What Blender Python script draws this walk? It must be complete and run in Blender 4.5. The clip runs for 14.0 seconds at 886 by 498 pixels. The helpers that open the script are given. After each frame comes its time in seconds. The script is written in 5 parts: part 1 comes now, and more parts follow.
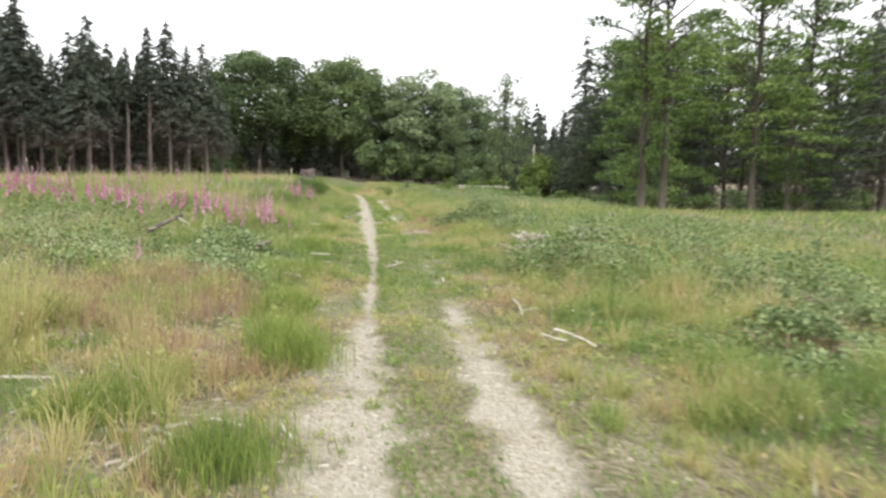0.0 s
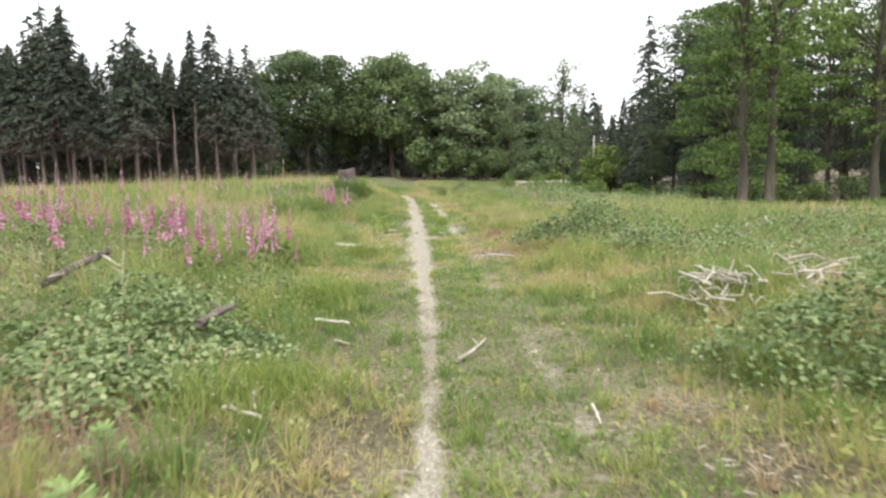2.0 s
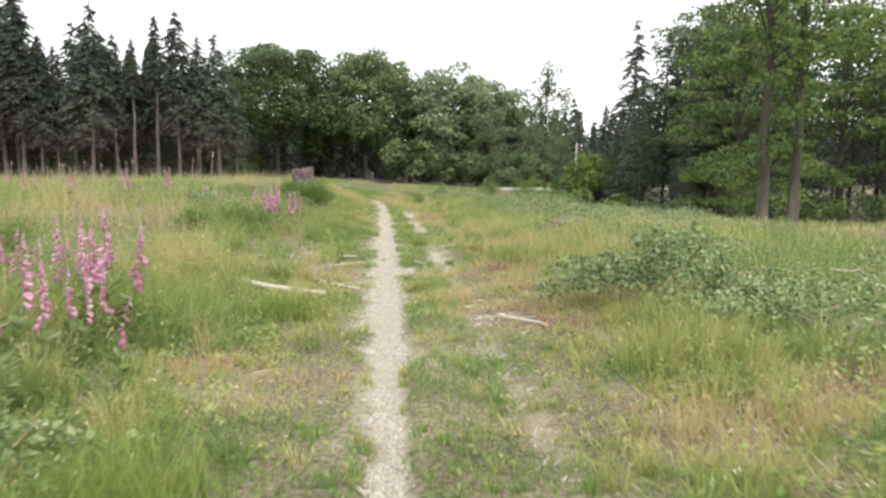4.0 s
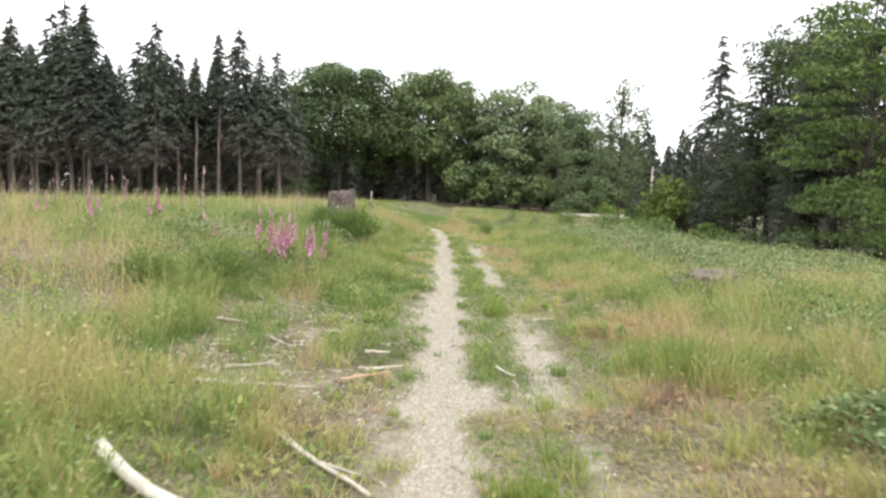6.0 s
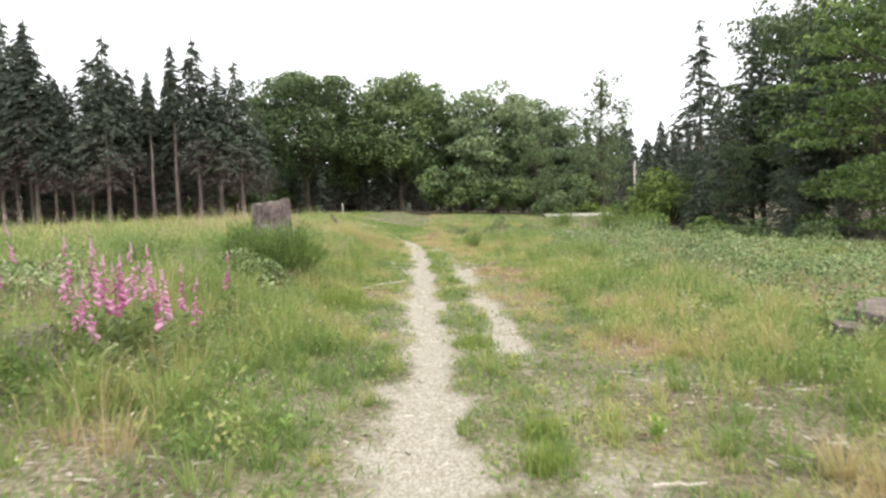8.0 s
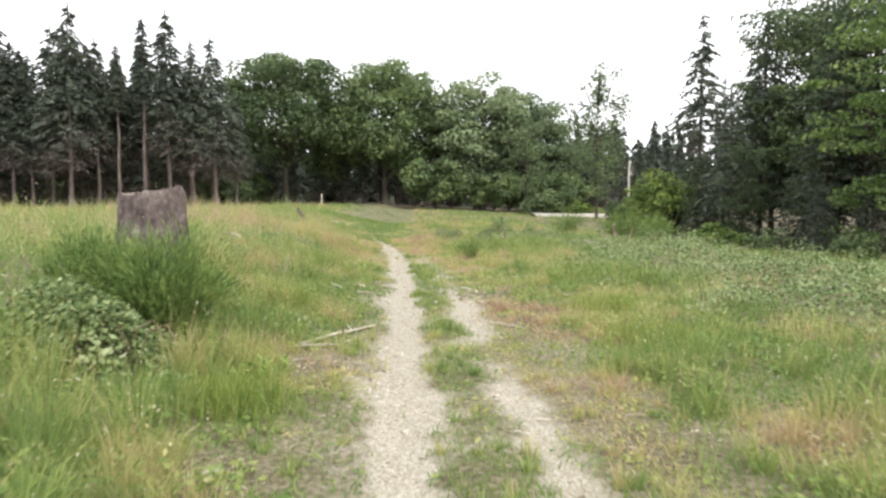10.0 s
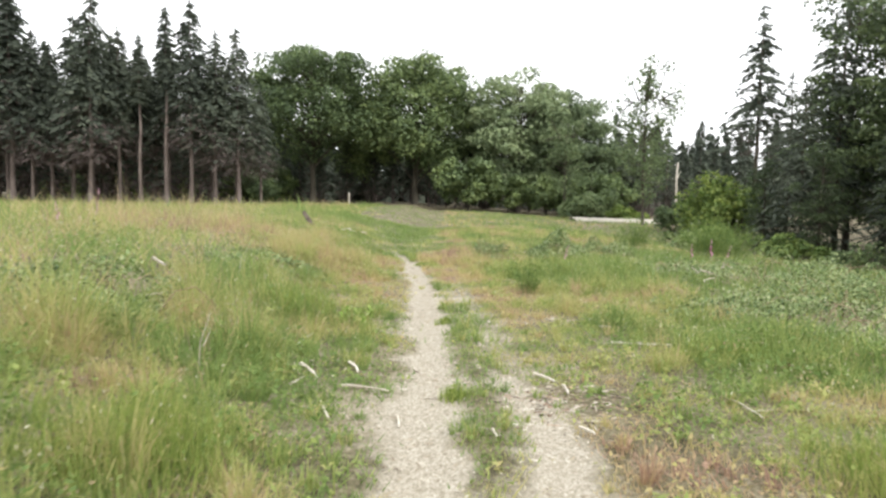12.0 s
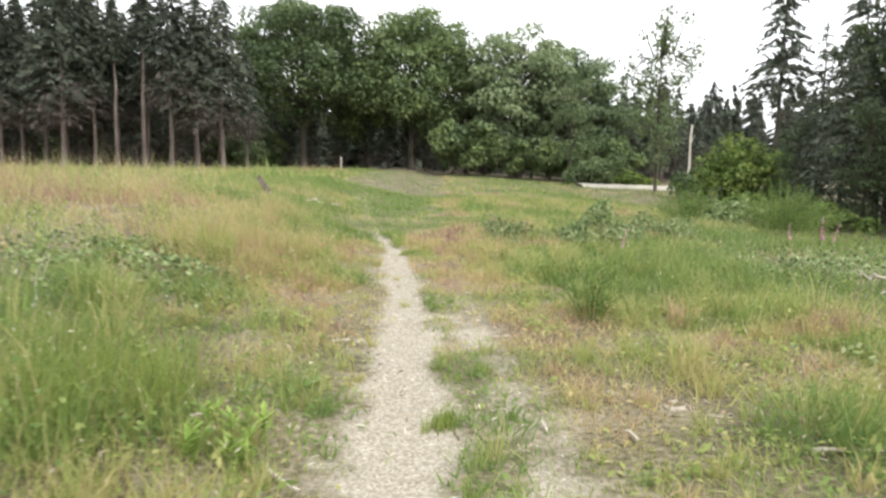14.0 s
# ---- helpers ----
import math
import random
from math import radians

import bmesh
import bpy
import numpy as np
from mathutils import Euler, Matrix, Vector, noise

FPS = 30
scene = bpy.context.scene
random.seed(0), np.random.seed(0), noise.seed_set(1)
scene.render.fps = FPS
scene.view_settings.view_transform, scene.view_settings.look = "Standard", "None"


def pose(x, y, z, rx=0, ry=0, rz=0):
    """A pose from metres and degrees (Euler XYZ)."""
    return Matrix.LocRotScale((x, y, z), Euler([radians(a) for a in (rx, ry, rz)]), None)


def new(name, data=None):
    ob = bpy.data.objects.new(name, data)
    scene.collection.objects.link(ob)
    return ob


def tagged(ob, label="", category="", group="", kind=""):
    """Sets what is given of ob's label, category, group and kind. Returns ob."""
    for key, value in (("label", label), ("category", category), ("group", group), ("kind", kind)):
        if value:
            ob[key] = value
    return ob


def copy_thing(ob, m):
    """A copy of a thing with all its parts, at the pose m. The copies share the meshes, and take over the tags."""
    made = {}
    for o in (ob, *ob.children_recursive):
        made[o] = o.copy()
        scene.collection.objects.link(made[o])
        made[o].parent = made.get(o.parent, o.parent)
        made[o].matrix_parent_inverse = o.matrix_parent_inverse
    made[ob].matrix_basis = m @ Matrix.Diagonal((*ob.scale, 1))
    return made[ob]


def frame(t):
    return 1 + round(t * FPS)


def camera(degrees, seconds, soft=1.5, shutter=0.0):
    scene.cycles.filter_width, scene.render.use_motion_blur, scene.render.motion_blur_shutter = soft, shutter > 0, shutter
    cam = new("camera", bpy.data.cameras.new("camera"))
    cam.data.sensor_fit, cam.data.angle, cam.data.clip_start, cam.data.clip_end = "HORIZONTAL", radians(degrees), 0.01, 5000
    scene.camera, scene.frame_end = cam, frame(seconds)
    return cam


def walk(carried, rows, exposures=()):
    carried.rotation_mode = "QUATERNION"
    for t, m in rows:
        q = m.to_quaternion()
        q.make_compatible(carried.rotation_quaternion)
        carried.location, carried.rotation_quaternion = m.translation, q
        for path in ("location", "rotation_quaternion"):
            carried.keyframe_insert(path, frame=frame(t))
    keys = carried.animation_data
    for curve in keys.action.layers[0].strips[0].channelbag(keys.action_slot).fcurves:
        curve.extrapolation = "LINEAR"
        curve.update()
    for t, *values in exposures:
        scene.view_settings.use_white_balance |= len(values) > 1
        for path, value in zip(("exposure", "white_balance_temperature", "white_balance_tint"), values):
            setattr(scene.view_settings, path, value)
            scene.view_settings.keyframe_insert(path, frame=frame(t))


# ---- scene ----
cam = camera(65.75, 14.0, soft=2.5, shutter=0.3)
# seconds, x, y, z, pitch, lean to the right, yaw
ROWS = [
    (0.0, -0.000, 0.000, 1.518, -6.48, -0.49, -6.51),
    (0.5, -0.009, 1.370, 1.535, -7.44, 1.38, -1.96),
    (1.0, 0.018, 2.721, 1.505, -8.25, 0.50, -4.37),
    (1.5, 0.026, 4.039, 1.471, -6.51, -0.17, -0.81),
    (2.0, 0.060, 5.494, 1.472, -6.69, 1.55, -2.06),
    (2.5, 0.101, 6.721, 1.422, -8.60, -0.57, -2.66),
    (2.7, 0.112, 7.205, 1.418, -7.00, 2.91, -1.02),
    (4.8, 0.164, 12.217, 1.501, -5.75, -1.76, -5.84),
    (5.0, 0.164, 12.725, 1.532, -5.25, 0.83, -3.27),
    (5.5, 0.160, 13.994, 1.500, -4.37, -3.71, -5.94),
    (6.0, 0.141, 15.295, 1.500, -4.56, -1.16, 0.83),
    (6.5, 0.131, 16.574, 1.503, -4.34, -0.23, -2.49),
    (7.0, 0.107, 17.832, 1.514, -6.16, -0.24, -1.49),
    (7.5, 0.086, 19.074, 1.461, -6.05, 0.54, 0.82),
    (8.0, 0.095, 20.293, 1.429, -3.95, 2.22, -1.00),
    (10.3, 0.034, 25.703, 1.521, -4.48, -0.13, -2.44),
    (10.5, 0.027, 26.226, 1.563, -3.90, -1.92, -0.57),
    (11.0, 0.019, 27.486, 1.518, -3.54, 0.79, -2.39),
    (11.5, 0.010, 28.715, 1.507, -3.74, -4.18, -1.95),
    (12.0, 0.003, 29.919, 1.565, -4.46, -0.90, -0.00),
    (12.5, 0.008, 31.094, 1.486, -5.26, -1.61, -5.73),
    (13.0, -0.009, 32.313, 1.478, -3.47, -2.60, -1.33),
    (13.5, -0.006, 33.503, 1.503, -3.87, -0.71, 1.74),
    (14.0, 0.000, 34.726, 1.439, -7.30, -0.99, -0.24),
]
walk(cam, [(t, pose(x, y, z, 90 + pitch, 0, yaw) @ pose(0, 0, 0, 0, 0, -lean)) for t, x, y, z, pitch, lean, yaw in ROWS],
     exposures=[(0.0, 0.52), (2.5, 0.56), (5.5, 0.56), (8.0, 0.62), (10.3, 0.65), (14.0, 0.63)])


# ---- light ----
SUN_UP, SUN_TURN = radians(52), radians(150)
world = bpy.data.worlds.new("overcast_sky")
scene.world = world
world.use_nodes = True
wn = world.node_tree
sky = wn.nodes.new("ShaderNodeTexSky")
sky.sky_type, sky.sun_disc, sky.sun_elevation, sky.sun_rotation = "NISHITA", False, SUN_UP, SUN_TURN
sky.air_density, sky.dust_density, sky.ozone_density = 1.2, 6.0, 1.0
pale = wn.nodes.new("ShaderNodeHueSaturation")
pale.inputs["Saturation"].default_value = 0.22
wn.links.new(sky.outputs[0], pale.inputs["Color"])
cloud = wn.nodes.new("ShaderNodeMix")
cloud.data_type = "RGBA"
cloud.inputs["Factor"].default_value = 0.8
cloud.inputs["B"].default_value = (9.0, 9.1, 9.3, 1)
wn.links.new(pale.outputs[0], cloud.inputs["A"])
wn.links.new(cloud.outputs["Result"], wn.nodes["Background"].inputs[0])
wn.nodes["Background"].inputs[1].default_value = 0.15
sun = new("sun", bpy.data.lights.new("sun", "SUN"))
sun.data.energy, sun.data.angle, sun.data.color = 1.2, radians(25), (1.0, 0.96, 0.9)
sun.rotation_euler = (math.pi / 2 - SUN_UP, 0, math.pi - SUN_TURN)

# ---- materials ----


def material(name, ramp, roughness=0.8, scale=3.0, attr=None, grain=30.0, grain_amount=0.25, bump=0.0, leafy=0.0, per_object=0.0, island=0.0, stretch=(1, 1, 1)):
    """A procedural material: a colour ramp driven by noise at two scales, or by a stored tone."""
    m = bpy.data.materials.new(name)
    m.use_nodes = True
    nt = m.node_tree
    n, ln = nt.nodes, nt.links
    bsdf, out = n["Principled BSDF"], n["Material Output"]
    bsdf.inputs["Roughness"].default_value = roughness
    bsdf.inputs["Specular IOR Level"].default_value = 0.25
    co = n.new("ShaderNodeTexCoord")
    mp = n.new("ShaderNodeMapping")
    mp.inputs["Scale"].default_value = stretch
    ln.new(co.outputs["Object"], mp.inputs[0])
    big = n.new("ShaderNodeTexNoise")
    big.inputs["Scale"].default_value, big.inputs["Detail"].default_value = scale, 4
    fine = n.new("ShaderNodeTexNoise")
    fine.inputs["Scale"].default_value, fine.inputs["Detail"].default_value = grain, 3
    for t in (big, fine):
        ln.new(mp.outputs[0], t.inputs["Vector"])

    def mix(a, b, f):
        """a + (b - 0.5) * f"""
        k = n.new("ShaderNodeMath")
        k.operation = "MULTIPLY_ADD"
        ln.new(b, k.inputs[0])
        k.inputs[1].default_value = f
        j = n.new("ShaderNodeMath")
        j.operation = "ADD"
        ln.new(a, j.inputs[0])
        j.inputs[1].default_value = -0.5 * f
        ln.new(j.outputs[0], k.inputs[2])
        return k.outputs[0]

    if attr:
        a = n.new("ShaderNodeAttribute")
        a.attribute_name = attr
        value = a.outputs["Fac"]
    else:
        value = big.outputs["Fac"]
    value = mix(value, fine.outputs["Fac"], grain_amount)
    if per_object:
        o = n.new("ShaderNodeObjectInfo")
        value = mix(value, o.outputs["Random"], per_object)
    if island:
        g = n.new("ShaderNodeNewGeometry")
        value = mix(value, g.outputs["Random Per Island"], island)
    r = n.new("ShaderNodeValToRGB")
    els = r.color_ramp.elements
    for i, (p, c) in enumerate(ramp):
        e = els[i] if i < 2 else els.new(p)
        e.position, e.color = p, (*c, 1)
    ln.new(value, r.inputs[0])
    ln.new(r.outputs[0], bsdf.inputs["Base Color"])
    if bump:
        b = n.new("ShaderNodeBump")
        b.inputs["Strength"].default_value, b.inputs["Distance"].default_value = bump, 0.02
        ln.new(fine.outputs["Fac"], b.inputs["Height"])
        ln.new(b.outputs[0], bsdf.inputs["Normal"])
    if leafy:
        tr = n.new("ShaderNodeBsdfTranslucent")
        ln.new(r.outputs[0], tr.inputs[0])
        ms = n.new("ShaderNodeMixShader")
        ms.inputs[0].default_value = leafy
        ln.new(bsdf.outputs[0], ms.inputs[1])
        ln.new(tr.outputs[0], ms.inputs[2])
        ln.new(ms.outputs[0], out.inputs[0])
    return m


M_GRASS = material("meadow_grass", [(0.0, (0.165, 0.255, 0.075)), (0.2, (0.315, 0.385, 0.118)), (0.42, (0.46, 0.435, 0.175)), (0.64, (0.54, 0.43, 0.235)), (0.82, (0.46, 0.31, 0.225)), (1.0, (0.28, 0.175, 0.15))], 0.7, attr="tone", grain=4, grain_amount=0.15, leafy=0.4)
M_TUSSOCK = material("fresh_green_grass", [(0.0, (0.12, 0.185, 0.045)), (0.4, (0.255, 0.335, 0.078)), (1.0, (0.42, 0.44, 0.145))], 0.6, attr="tone", grain=4, grain_amount=0.3, leafy=0.4)
M_SOIL = material("soil_and_thatch", [(0.2, (0.065, 0.057, 0.033)), (0.42, (0.13, 0.115, 0.066)), (0.58, (0.19, 0.165, 0.105)), (0.85, (0.31, 0.27, 0.20))], 0.95, 0.9, grain=24, grain_amount=1.3, bump=1.0)
M_CHIP = material("bleached_wood_chips", [(0.1, (0.17, 0.13, 0.09)), (0.5, (0.36, 0.31, 0.23)), (0.93, (0.60, 0.56, 0.48))], 0.85, 2.0, island=0.9, grain=40)
M_LITTER = material("brown_bark_litter", [(0.1, (0.05, 0.035, 0.025)), (0.5, (0.15, 0.105, 0.075)), (0.9, (0.36, 0.27, 0.20))], 0.9, 3.0, island=0.9, grain=30)
M_DEADWOOD = material("weathered_deadwood", [(0.1, (0.26, 0.22, 0.17)), (0.5, (0.52, 0.47, 0.39)), (0.9, (0.75, 0.71, 0.63))], 0.8, 5, grain=60, grain_amount=0.4, bump=0.5, per_object=0.35)
M_BROWNWOOD = material("split_orange_wood", [(0.2, (0.34, 0.21, 0.13)), (0.6, (0.56, 0.42, 0.29)), (0.9, (0.74, 0.64, 0.50))], 0.8, 6, grain=70, bump=0.5)
M_STUMP = material("rotting_stump_wood", [(0.2, (0.045, 0.034, 0.032)), (0.45, (0.115, 0.088, 0.083)), (0.66, (0.175, 0.14, 0.13)), (0.92, (0.38, 0.35, 0.33))], 0.9, 4.0, grain=18, grain_amount=1.0, bump=1.0, stretch=(1, 1, 0.7))
M_STUMP_TOP = material("weathered_cut_face", [(0.2, (0.09, 0.07, 0.058)), (0.6, (0.20, 0.165, 0.14)), (0.9, (0.33, 0.29, 0.25))], 0.9, 5, grain=50, grain_amount=0.4, bump=0.6)
M_BARK = material("grey_bark", [(0.2, (0.035, 0.03, 0.022)), (0.5, (0.075, 0.067, 0.05)), (0.85, (0.15, 0.135, 0.105))], 0.9, 2, grain=12, grain_amount=0.5, bump=0.6, stretch=(1, 1, 0.3))
M_PALEBARK = material("pale_spruce_bark", [(0.2, (0.07, 0.055, 0.048)), (0.6, (0.16, 0.13, 0.115)), (0.9, (0.30, 0.26, 0.23))], 0.9, 1.5, grain=9, grain_amount=0.4, per_object=0.3, stretch=(1, 1, 0.3))
M_SPRUCE = material("spruce_needles", [(0.15, (0.048, 0.058, 0.046)), (0.5, (0.086, 0.106, 0.078)), (0.9, (0.145, 0.165, 0.115))], 0.75, 0.5, grain=3, grain_amount=0.3, island=0.45, per_object=0.25, leafy=0.28)
M_DEADTWIG = material("dead_spruce_twigs", [(0.15, (0.075, 0.058, 0.054)), (0.5, (0.135, 0.108, 0.100)), (0.9, (0.22, 0.185, 0.165))], 0.9, 0.8, grain=4, island=0.6, per_object=0.2)
M_OAK = material("dark_broad_leaves", [(0.1, (0.064, 0.095, 0.049)), (0.5, (0.132, 0.186, 0.076)), (0.9, (0.28, 0.35, 0.13))], 0.55, 0.22, grain=1.5, grain_amount=0.3, island=0.4, per_object=0.3, leafy=0.22)
M_ALDER = material("deep_green_leaves", [(0.1, (0.040, 0.062, 0.034)), (0.5, (0.086, 0.122, 0.056)), (0.9, (0.175, 0.225, 0.092))], 0.55, 0.3, grain=1.5, grain_amount=0.3, island=0.4, per_object=0.3, leafy=0.22)
# a paler tree than the oaks, with distance haze mixed into the ramp too
M_HAZED_LIME = material("pale_hazed_leaves", [(0.1, (0.095, 0.13, 0.075)), (0.5, (0.172, 0.23, 0.118)), (0.9, (0.30, 0.36, 0.185))], 0.55, 0.22, grain=1.5, grain_amount=0.3, island=0.4, per_object=0.3, leafy=0.25)
M_BEECH = material("bright_beech_leaves", [(0.1, (0.048, 0.085, 0.028)), (0.5, (0.125, 0.195, 0.055)), (0.9, (0.30, 0.39, 0.115))], 0.5, 0.35, grain=2, grain_amount=0.3, island=0.45, per_object=0.3, leafy=0.4)
M_YELLOWLEAF = material("yellow_green_leaves", [(0.1, (0.065, 0.115, 0.03)), (0.5, (0.155, 0.225, 0.055)), (0.9, (0.34, 0.40, 0.105))], 0.5, 0.6, grain=3, island=0.5, leafy=0.35)
# grey-green birch, its ramp lifted to carry the haze over the far trees
M_BIRCH = material("thin_grey_green_leaves", [(0.1, (0.07, 0.105, 0.05)), (0.5, (0.13, 0.18, 0.078)), (0.9, (0.225, 0.275, 0.13))], 0.6, 0.6, grain=3, island=0.5, leafy=0.3)
M_BRAMBLE = material("bramble_leaves", [(0.05, (0.07, 0.115, 0.045)), (0.35, (0.15, 0.215, 0.082)), (0.65, (0.255, 0.32, 0.13)), (0.95, (0.41, 0.45, 0.25))], 0.5, 1.2, grain=6, island=0.7, leafy=0.2)
M_CANE = material("bramble_cane", [(0.2, (0.16, 0.09, 0.06)), (0.6, (0.32, 0.24, 0.16)), (0.9, (0.45, 0.38, 0.27))], 0.8, 4, island=0.5)
M_BROOM = material("broom_twigs", [(0.1, (0.075, 0.13, 0.035)), (0.5, (0.155, 0.235, 0.065)), (0.9, (0.28, 0.34, 0.10))], 0.6, 2, island=0.6, grain=8, leafy=0.2)
M_FOXBELL = material("foxglove_bells", [(0.1, (0.45, 0.11, 0.27)), (0.5, (0.60, 0.24, 0.40)), (0.9, (0.76, 0.50, 0.60))], 0.5, 4, island=0.5, per_object=0.5, leafy=0.35)
M_FOXSTEM = material("foxglove_green", [(0.2, (0.12, 0.17, 0.06)), (0.8, (0.26, 0.31, 0.13))], 0.7, 5, island=0.4, leafy=0.2)
M_FOXTOP = material("faded_foxglove_seedheads", [(0.2, (0.38, 0.19, 0.25)), (0.8, (0.56, 0.36, 0.42))], 0.7, 5, island=0.5, leafy=0.2)
M_SAPLING = material("young_spruce_needles", [(0.1, (0.18, 0.28, 0.09)), (0.5, (0.30, 0.42, 0.15)), (0.9, (0.44, 0.54, 0.24))], 0.6, 4, island=0.5, leafy=0.2)
M_WEED = material("bright_weed_leaves", [(0.1, (0.15, 0.26, 0.05)), (0.5, (0.26, 0.38, 0.08)), (0.9, (0.38, 0.48, 0.13))], 0.5, 6, island=0.5, leafy=0.3)
M_SEED = material("pale_seed_heads", [(0.1, (0.40, 0.34, 0.22)), (0.5, (0.60, 0.54, 0.39)), (0.9, (0.78, 0.74, 0.60))], 0.8, 4, island=0.7, leafy=0.3)
M_GRAVEL = material("pale_gravel", [(0.2, (0.32, 0.29, 0.24)), (0.5, (0.45, 0.42, 0.35)), (0.8, (0.56, 0.53, 0.46))], 0.95, 1.5, grain=30, grain_amount=0.5, bump=0.7)


def ground_material():
    """Thatch and soil, giving way to pale stony dirt where the wheels have worn the track."""
    m = M_SOIL.copy()
    m.name = "ground_with_worn_track"
    nt = m.node_tree
    n, ln = nt.nodes, nt.links
    bsdf = n["Principled BSDF"]
    soil = bsdf.inputs["Base Color"].links[0].from_socket
    a = n.new("ShaderNodeAttribute")
    a.attribute_name = "worn"
    co = n.new("ShaderNodeTexCoord")
    patch = n.new("ShaderNodeTexNoise")
    patch.inputs["Scale"].default_value, patch.inputs["Detail"].default_value = 5.0, 6
    peb = n.new("ShaderNodeTexVoronoi")
    peb.inputs["Scale"].default_value = 72.0
    for t in (patch, peb):
        ln.new(co.outputs["Object"], t.inputs["Vector"])
    r = n.new("ShaderNodeValToRGB")
    for i, (p, c) in enumerate([(0.0, (0.17, 0.145, 0.10)), (0.35, (0.295, 0.265, 0.205)), (0.7, (0.42, 0.385, 0.32)), (1.0, (0.60, 0.57, 0.50))]):
        e = r.color_ramp.elements[i] if i < 2 else r.color_ramp.elements.new(p)
        e.position, e.color = p, (*c, 1)
    mul = n.new("ShaderNodeMath")
    mul.operation = "MULTIPLY_ADD"
    mul.inputs[1].default_value, mul.inputs[2].default_value = 0.8, 0.04
    ln.new(peb.outputs["Color"], mul.inputs[0])
    ln.new(mul.outputs[0], r.inputs[0])
    s = n.new("ShaderNodeMath")
    s.operation = "MULTIPLY_ADD"
    s.inputs[1].default_value = 0.9
    ln.new(patch.outputs["Fac"], s.inputs[0])
    ln.new(a.outputs["Fac"], s.inputs[2])
    st = n.new("ShaderNodeMapRange")
    st.inputs["From Min"].default_value, st.inputs["From Max"].default_value = 0.68, 1.12
    ln.new(s.outputs[0], st.inputs["Value"])
    mx = n.new("ShaderNodeMix")
    mx.data_type = "RGBA"
    ln.new(st.outputs[0], mx.inputs["Factor"])
    ln.new(soil, mx.inputs["A"])
    ln.new(r.outputs[0], mx.inputs["B"])
    ln.new(mx.outputs["Result"], bsdf.inputs["Base Color"])
    return m


M_GROUND = ground_material()

# ---- shape helpers ----
RNG = np.random.default_rng(7)


def hash_grid(ix, iy, seed):
    h = (ix.astype(np.int64) * 374761393 + iy.astype(np.int64) * 668265263 + seed * 982451653) & 0x7FFFFFFF
    h = ((h ^ (h >> 13)) * 1274126177) & 0x7FFFFFFF
    return ((h ^ (h >> 16)) & 0xFFFF) / 65535.0


def patches(x, y, size, seed=0):
    """Smooth value noise, 0 to 1, with patches of that size in metres."""
    u, v = np.asarray(x) / size, np.asarray(y) / size
    iu, iv = np.floor(u), np.floor(v)
    fu, fv = u - iu, v - iv
    fu, fv = fu * fu * (3 - 2 * fu), fv * fv * (3 - 2 * fv)
    a, b = hash_grid(iu, iv, seed), hash_grid(iu + 1, iv, seed)
    c, d = hash_grid(iu, iv + 1, seed), hash_grid(iu + 1, iv + 1, seed)
    return (a * (1 - fu) + b * fu) * (1 - fv) + (c * (1 - fu) + d * fu) * fv


def ease(a):
    a = np.clip(a, 0, 1)
    return a * a * (3 - 2 * a)


def left_rut(y):
    return np.interp(y, [0, 4, 10, 13, 20, 27, 31, 36, 39, 43, 45.5, 48, 53, 63, 77, 95], [-0.06, -0.07, 0.11, 0.15, 0.08, 0.03, -0.05, -0.08, -0.2, -0.45, -0.7, -1.25, -1.95, -3.2, -4.7, -6.5])


def right_rut(y):
    return np.interp(y, [0, 4, 8, 17, 25, 29, 34, 38, 42, 45], [0.89, 0.91, 1.0, 0.99, 0.94, 0.87, 0.75, 0.55, 0.2, -0.55])


def height(x, y):
    """The lie of the land, without ruts: a low rise on one side of the track and a fall on the other."""
    x, y = np.asarray(x, float), np.asarray(y, float)
    bank = ease((y - 21.5) / 4)
    z = 0.6 * ease((-x - 1.2) / 8) * (1 - bank) + 0.66 * ease((-x - 0.7) / 4.6) * bank
    z = z - 1.5 * ease((x - 4) / 20) * ease((y - 22) / 45) * (1 - 0.75 * ease((y - 80) / 22)) - 0.35 * ease((x - 3) / 10) - (0.9 - 0.4 * ease((x + 30) / 25)) * ease((y - 45) / 55)
    z = z + 0.16 * np.exp(-((x + 2.6) ** 2 + (y - 31.9) ** 2) / 0.9)
    off = ease((np.abs(x - 0.4) - 1.1) / 2.0)
    return z + off * (0.10 * (patches(x, y, 2.3, 3) - 0.5) + 0.05 * (patches(x, y, 0.8, 4) - 0.5))


